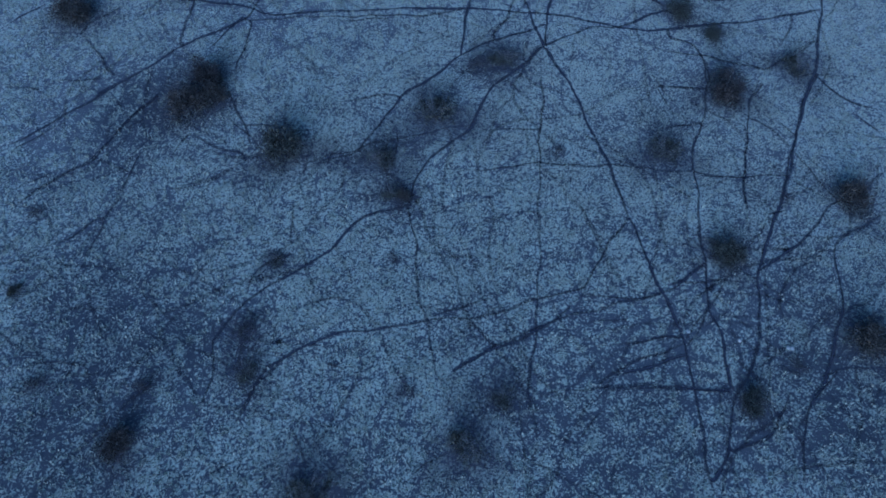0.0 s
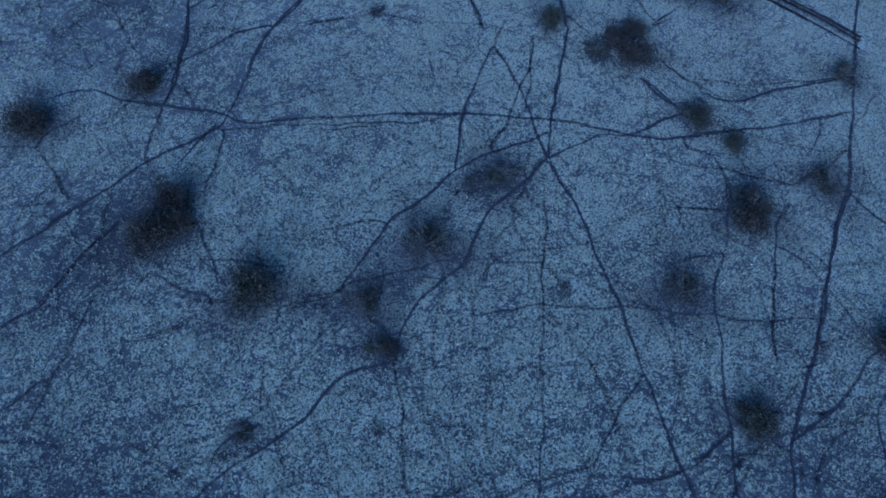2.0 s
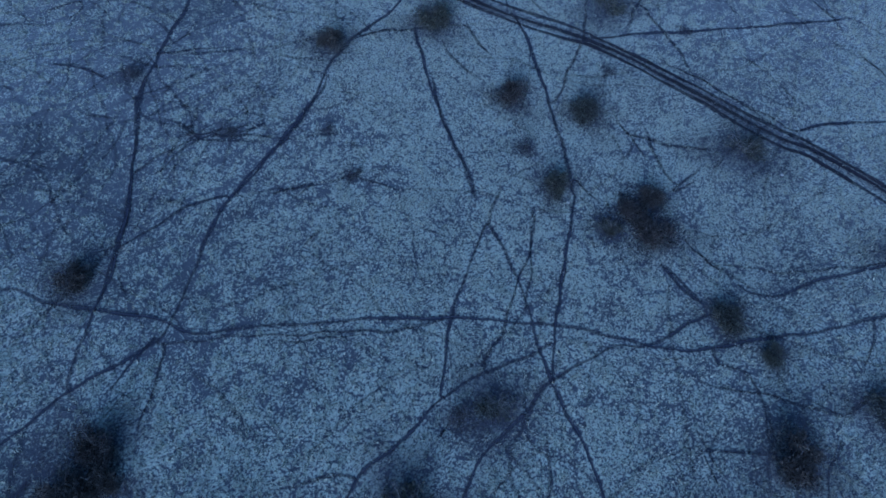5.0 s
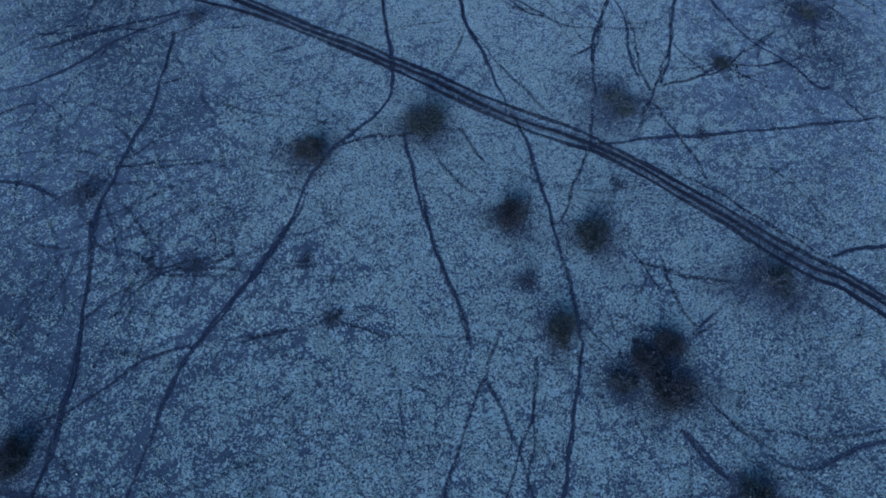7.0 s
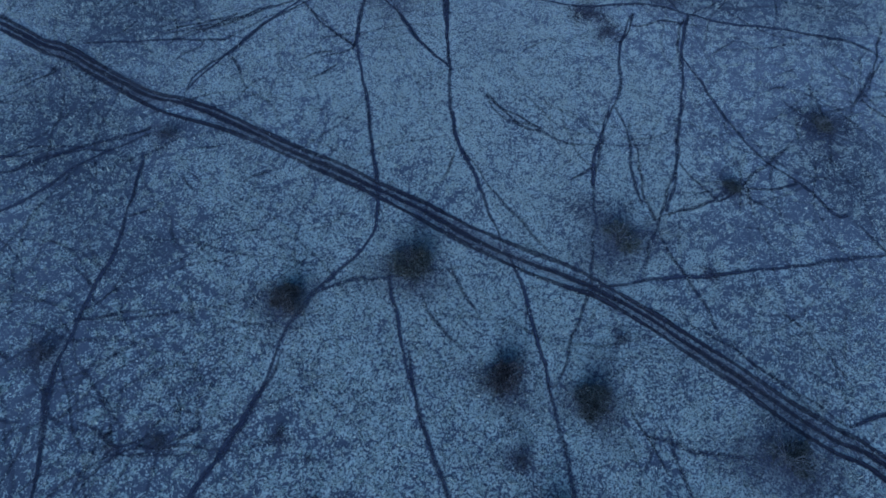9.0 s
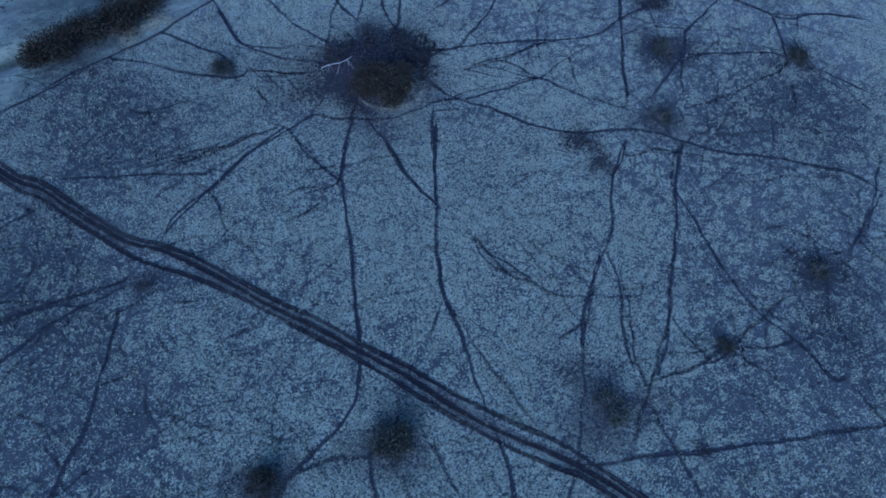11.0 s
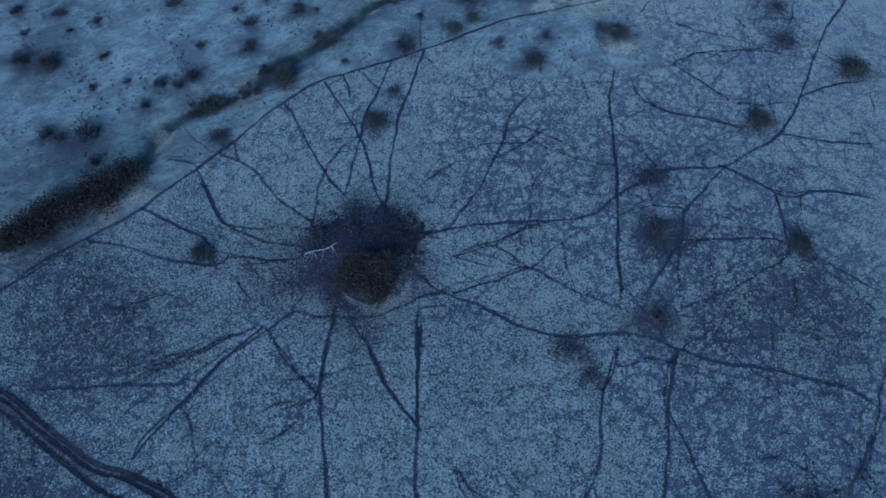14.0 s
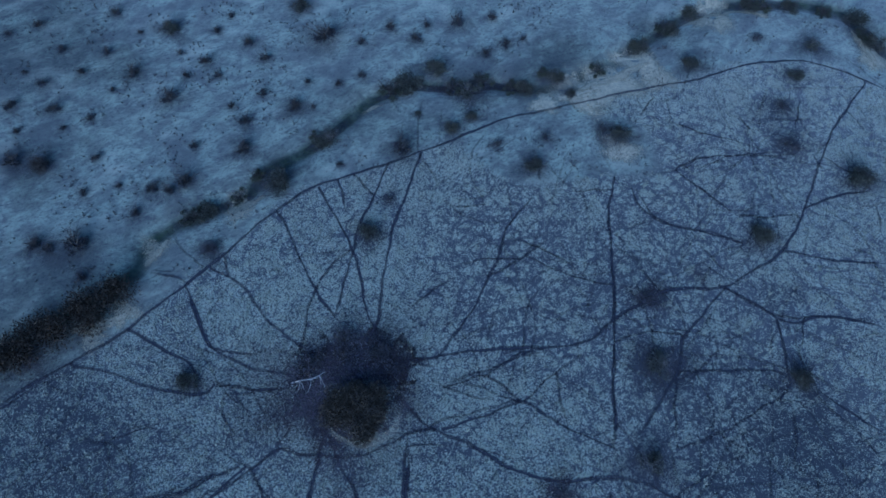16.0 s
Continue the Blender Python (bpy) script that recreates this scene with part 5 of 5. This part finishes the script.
leafy_bush(49.26, 196.49, 1.98, 1.66)
leafy_bush(60.28, 195.80, 2.11, 2.15)
leafy_bush(62.15, 189.93, 2.19, 2.24)
leafy_bush(-3.97, 160.68, 1.40, 1.17)
leafy_bush(-1.42, 163.37, 1.03, 0.87)
leafy_bush(-9.10, 162.82, 0.65, 0.42)
wispy_shrub(-68.21, 170.36, 0.69, 0.69)
wispy_shrub(-53.31, 154.10, 0.85, 0.86)
wispy_shrub(-58.08, 174.66, 0.96, 0.97)
wispy_shrub(-52.83, 171.29, 0.69, 0.69)
wispy_shrub(-57.97, 161.99, 0.73, 0.74)
wispy_shrub(-43.26, 163.94, 0.90, 0.91)
wispy_shrub(-33.08, 169.27, 0.84, 0.85)
wispy_shrub(-41.80, 173.80, 0.95, 0.96)
wispy_shrub(-40.75, 177.41, 0.62, 0.62)
wispy_shrub(-25.83, 165.85, 0.91, 0.91)
wispy_shrub(-21.32, 166.22, 0.58, 0.58)
wispy_shrub(-19.74, 175.33, 0.87, 0.87)
wispy_shrub(-16.03, 179.25, 0.80, 0.80)
wispy_shrub(-10.43, 180.84, 0.98, 0.99)
wispy_shrub(-61.83, 150.23, 0.61, 0.61)
wispy_shrub(-65.71, 160.67, 0.65, 0.65)
wispy_shrub(-56.01, 166.36, 0.83, 0.84)
wispy_shrub(-49.85, 147.78, 0.82, 0.83)
wispy_shrub(-38.63, 144.09, 0.80, 0.80)
wispy_shrub(-45.27, 143.94, 0.73, 0.73)
wispy_shrub(-37.88, 151.70, 0.76, 0.77)
wispy_shrub(-23.93, 161.30, 0.64, 0.65)
wispy_shrub(-35.21, 159.37, 0.64, 0.64)
wispy_shrub(-45.66, 168.30, 0.67, 0.68)
wispy_shrub(-64.54, 154.26, 0.86, 0.86)
wispy_shrub(-71.70, 167.76, 0.84, 0.85)
dense_bush(-22.82, 37.05, 1.94, 1.98)
dense_bush(-24.04, 33.63, 2.19, 2.24)
dense_bush(-21.76, 34.65, 1.73, 1.58)
olive_bush(-4.93, 168.63, 2.00, 1.58)
olive_bush(-0.91, 170.42, 2.18, 1.72)
olive_bush(3.77, 170.21, 1.84, 1.45)
olive_bush(8.28, 173.39, 1.71, 1.34)
wispy_shrub(12.70, 170.40, 1.01, 0.63)
olive_bush(16.82, 176.03, 1.90, 1.50)
olive_bush(27.40, 187.48, 2.01, 1.59)
olive_bush(-34.89, 141.01, 1.84, 1.45)
olive_bush(-30.02, 144.99, 1.46, 0.91)
olive_bush(-28.32, 148.29, 1.78, 1.40)
olive_bush(-22.25, 156.08, 1.71, 1.35)
olive_bush(-13.81, 166.46, 2.14, 1.69)
olive_bush(44.45, 195.48, 2.09, 1.65)
olive_bush(54.93, 196.01, 2.09, 1.65)
olive_bush(60.06, 191.43, 2.04, 1.61)

# ---- the thicket in the gully ----
def long_thicket(points, r, h):
    x0, y0 = points[0]
    ob = new("gully_thicket")
    ob.location = (x0, y0, float(height(x0, y0)))
    rng = random.Random(21)
    hubs, line = [], spline(points, 0.9)
    for x, y in line:
        hubs.append((Vector((x - x0 + rng.gauss(0, 1.0), y - y0 + rng.gauss(0, 1.0), h * rng.uniform(0.25, 0.6))), r * rng.uniform(0.35, 1.05)))
    part("crown", foliage(rng, 15000, 0.2, spread=0.55, hubs=hubs, flat=0.7), THICKET, ob)
    fine = bmesh.new()
    for x, y in line[::2]:
        for _ in range(8):
            out, pts = stem_line(rng, h)
            tube(fine, [p + Vector((x - x0, y - y0, 0)) for p in pts], 0.04, 0.012)
    tagged(part("twig_mass", fine, BARK, ob), kind="stuff")
    tagged(ob, "long dense brown thicket filling the shallow gully", "thicket")
    tread(line, r * 0.8)


long_thicket([(-50.0, 118.0), (-48.4, 119.8), (-47.0, 122.0), (-45.3, 123.9), (-43.5, 125.7), (-41.6, 127.1), (-39.4, 129.1)], 2.7, 2.6)
for points in [[(-43.8, 123.9), (-39.9, 125.5), (-37.3, 128.0)], [(-37.8, 132.9), (-37.5, 135.1), (-36.6, 138.0)], [(-31.1, 142.2), (-28.4, 144.0), (-26.5, 145.8)], [(11.9, 170.5), (17.0, 173.2), (21.4, 176.3), (25.0, 179.4)], [(33.6, 191.8), (39.9, 193.9), (45.5, 193.8)], [(58.8, 194.1), (60.5, 189.0), (61.3, 184.6)], [(-17.1, 161.7), (-14.3, 164.3)]]:
    lip = ribbon("bank_lip", points, 0.8, 0.8, BARE_SAND, waver=0.3, lift=0.03)
    tagged(lip, "pale eroded sandy lip of the shallow gully", "sand", kind="structure")

# ---- small patches of bare dark earth ----
for n, (x, y, r, s) in enumerate([(13.5, 114.6, 2.6, 0.75), (15.0, 111.7, 2.2, 0.60), (23.1, 138.4, 2.9, 0.75), (29.7, 142.3, 2.1, 0.50), (22.3, 82.7, 0.9, 0.70), (29.0, 29.0, 0.8, 0.80), (11.8, 114.9, 1.5, 0.90), (-45.4, 120.5, 3.7, 0.70), (-15.2, 119.6, 5.0, 1.00), (-6.3, 125.4, 3.5, 0.60), (-4.5, 121.5, 2.5, 0.70), (-12.1, 116.4, 2.2, 0.60), (-2.1, 166.4, 3.3, 0.60), (-4.0, 168.4, 4.2, 0.60)]):
    patch = ground_disc("bare_earth", None, r, s, DARK_EARTH, 0.08, n + 40, 1.5)
    patch.location = (x, y, float(height(x, y)))
    tagged(patch, "patch of dark bare earth beside a game trail", "bare earth", kind="structure")

# ---- the mound where the trails meet ----
MX, MY = -9.1, 119.8
PX, PY = -11.8, 122.0
churned = ground_disc("churned_earth", None, 13.0, 0.92, DARK_EARTH, 0.09, 6)
churned.location = (PX, PY, float(height(PX, PY)))
tagged(churned, "dark trampled earth round a thicket where trails meet", "bare earth", kind="structure")
thicket = new("thicket")
thicket.matrix_basis = pose(MX, MY, float(height(MX, MY))) @ Matrix.Diagonal((4.3, 4.2, 2.3, 1))
rng = random.Random(99)
skeleton(thicket, rng, 12, 30, 0.95, 0.01, 6, BARK)
part("crown", foliage(rng, 11000, 0.055, spread=0.45, lobes=14), THICKET, thicket)
tagged(thicket, "dense dark olive-brown thicket on trampled earth where trails meet", "thicket")
tread(np.array([(PX, PY)]), 4.5)
rim = ribbon("sand_rim", [(-12.4, 118.5), (-11.0, 117.2), (-8.7, 116.6), (-6.4, 117.3), (-5.1, 119.0), (-4.9, 120.7)], 0.5, 0.42, BARE_SAND, lift=0.14)
tagged(rim, "pale sandy rim curving below the dark thicket", "sand", kind="structure")

LOG = [(-17.1, 122.0), (-16.2, 122.3), (-15.0, 122.6), (-14.2, 123.1), (-13.6, 123.6)]
dead = new("fallen_branch")
bx, by = LOG[0]
dead.location = (bx, by, float(height(bx, by)))
line = [Vector((x - bx, y - by, 0.3 + 0.1 * k)) for k, (x, y) in enumerate(LOG)]
line[0].z = 0.0
bm = bmesh.new()
tube(bm, line, 0.075, 0.035, 6)
limb = part("stem", bm, BONE_WOOD, dead)
rng = random.Random(4)
for i in (1, 1, 1, 2, 2, 2, 3, 3):
    a = line[i]
    way = Vector((rng.uniform(-0.2, 0.9), rng.uniform(-1.2, 0.5), rng.uniform(-0.3, 0.3)))
    bm = bmesh.new()
    tube(bm, [a, a + way * 0.6 + Vector((0.1, 0, 0.1)), a + way * rng.uniform(1.0, 1.5)], 0.035, 0.016, 5)
    part("side_branch", bm, BONE_WOOD, limb)
tagged(dead, "bleached dead branch lying beside the dark thicket", "dead branch")

# ---- loose stones and sticks ----
for n, (x, y) in enumerate([(19.01, 16.08), (22.87, 15.69), (26.50, 15.41), (26.79, 15.35), (29.15, 65.14), (9.78, 60.30)]):
    rng = random.Random(n + 70)
    bm = bmesh.new()
    bmesh.ops.create_icosphere(bm, subdivisions=2, radius=0.16)
    for v in bm.verts:
        v.co *= 1 + rng.uniform(-0.14, 0.14)
        v.co.z *= 0.6
    stone = part("stone", bm, BONE_WOOD, None)
    stone.matrix_basis = pose(x, y, float(height(x, y)) + 0.06, 0, 0, rng.uniform(0, 360))
    tagged(stone, "small whitish rounded stone lying in dry grass", "stone", "white stones")
for n, ((ax, ay), (cx, cy)) in enumerate([((5.11, 4.43), (4.91, 3.43)), ((7.65, 3.85), (8.53, 4.62)), ((10.18, 3.76), (11.32, 3.95)), ((-7.80, 5.43), (-7.68, 6.29)), ((-18.95, 3.13), (-18.61, 4.12)), ((-7.84, 2.82), (-6.99, 3.34))]):
    rng = random.Random(n + 30)
    stick = new("stick")
    stick.location = (ax, ay, float(height(ax, ay)))
    way = Vector((cx - ax, cy - ay, 0))
    side = Vector((-way.y, way.x, 0)) * 0.12
    bm = bmesh.new()
    tube(bm, [Vector((0, 0, 0.02)), way * 0.5 + side * rng.uniform(-1, 1) + Vector((0, 0, 0.14)), way + Vector((0, 0, 0.05))], 0.035, 0.018, 5)
    limb = part("stem", bm, PALE_BARK, stick)
    bm = bmesh.new()
    a = way * 0.45 + Vector((0, 0, 0.13))
    tube(bm, [a, a + way * 0.3 + side * 1.5, a + way * 0.45 + side * 2.5], 0.018, 0.009, 4)
    part("side_twig", bm, PALE_BARK, limb)
    tagged(stick, "thin pale dead stick lying on dry grass", "stick", "dead sticks")

# ---- bare sand along the gully's lip ----
for n, (x, y, r, s) in enumerate([(-40.8, 125.1, 1.9, 0.40), (-38.1, 127.4, 1.6, 0.50), (-37.6, 136.0, 1.7, 0.35), (-29.3, 143.6, 1.9, 0.40), (18.3, 173.4, 4.3, 0.75), (13.2, 170.8, 3.4, 0.80), (23.6, 178.9, 3.2, 0.80), (26.1, 176.0, 2.6, 0.60), (19.8, 161.0, 2.4, 0.70), (9.0, 168.0, 2.0, 0.80), (35.5, 192.6, 3.8, 0.60), (61.4, 187.2, 2.7, 0.60)]):
    patch = ground_disc("bare_sand", None, r, min(1.0, 1.4 * s), BARE_SAND, 0.0, n, 1.6)
    patch.location = (x, y, 0.12)
    for v in patch.data.vertices:
        v.co.z = float(height(x + v.co.x, y + v.co.y)) - 0.08
    tagged(patch, "patch of bare pale yellowish sand on the bank", "sand", kind="structure")


# ---- grass ----
def tussocks(count, seed):
    """Low ragged tufts over the open sward, few on the trails and veins; one object, too many to count."""
    rng = np.random.default_rng(seed)
    y = rng.uniform(-22, 215, count * 4)
    x = rng.uniform(-1, 1, count * 4) * 104
    out = np.maximum(np.maximum(np.abs(x) - (40 + 0.27 * y), np.maximum(1 - y, y - 196)), 0)
    near = rng.random(len(x)) < np.exp(-out / 9)
    x, y = x[near], y[near]
    i, j = ((y - Y0) / CELL).astype(int), ((x - X0) / CELL).astype(int)
    keep = (~trodden[i, j] | (rng.random(len(x)) < 0.06)) & (rng.random(len(x)) > 1.02 * sand_share(x, y)) & (rng.random(len(x)) < growth(x, y))
    x, y = x[keep][:count], y[keep][:count]
    n, blades = len(x), 3
    z = height(x, y)
    x, y, z = (np.repeat(v, blades) for v in (x, y, z))
    m = n * blades
    turn = rng.uniform(0, 6.2832, m)
    long, lean, wide = rng.uniform(0.14, 0.3, m), rng.uniform(0.2, 1.0, m), rng.uniform(0.025, 0.055, m)
    c, s = np.cos(turn), np.sin(turn)
    root = np.stack([x + 0.05 * c, y + 0.05 * s, z], 1)
    across = np.stack([-s * wide, c * wide, 0 * s], 1)
    tip = root + np.stack([c * np.sin(lean), s * np.sin(lean), np.cos(lean)], 1) * long[:, None]
    verts = np.stack([root - across, root + across, tip], 1).reshape(-1, 3)
    me = bpy.data.meshes.new("grass")
    me.vertices.add(3 * m)
    me.loops.add(3 * m)
    me.polygons.add(m)
    me.vertices.foreach_set("co", verts.astype(np.float32).ravel())
    me.loops.foreach_set("vertex_index", np.arange(3 * m, dtype=np.int32))
    me.polygons.foreach_set("loop_start", np.arange(0, 3 * m, 3, dtype=np.int32))
    me.update()
    me.materials.append(BLADES)
    tagged(new("grass", me), "pale dry tussock grass covering the open ground", "grass", kind="stuff")


def bank_tufts(count, seed):
    """Low scattered tufts, some dark, on the sandy ground beyond the gully; one object."""
    rng = np.random.default_rng(seed)
    x, y = rng.uniform(-105, 85, count * 5), rng.uniform(112, 225, count * 5)
    share = sand_share(x, y) * smooth(layered(x, y, 4.0, 81), 0.45, 0.7)
    keep = rng.random(len(x)) < share
    x, y = x[keep][:count], y[keep][:count]
    blades = 5
    z = height(x, y)
    x, y, z = (np.repeat(v, blades) for v in (x, y, z))
    m = len(x)
    turn, long, lean, wide = rng.uniform(0, 6.2832, m), rng.uniform(0.2, 0.5, m), rng.uniform(0.3, 1.1, m), rng.uniform(0.03, 0.07, m)
    c, s = np.cos(turn), np.sin(turn)
    root = np.stack([x + 0.04 * c, y + 0.04 * s, z], 1)
    across = np.stack([-s * wide, c * wide, 0 * s], 1)
    tip = root + np.stack([c * np.sin(lean), s * np.sin(lean), np.cos(lean)], 1) * long[:, None]
    verts = np.stack([root - across, root + across, tip], 1).reshape(-1, 3)
    ob = mesh_object("bank_tufts", verts.tolist(), np.arange(3 * m).reshape(-1, 3).tolist(), SCRUB)
    tagged(ob, "small scattered dark grass tufts on pale sandy ground", "grass", kind="stuff")


bank_tufts(4500, 6)
tread(spline(GULLY, 0.5), 1.6)
tussocks(230000, 5)
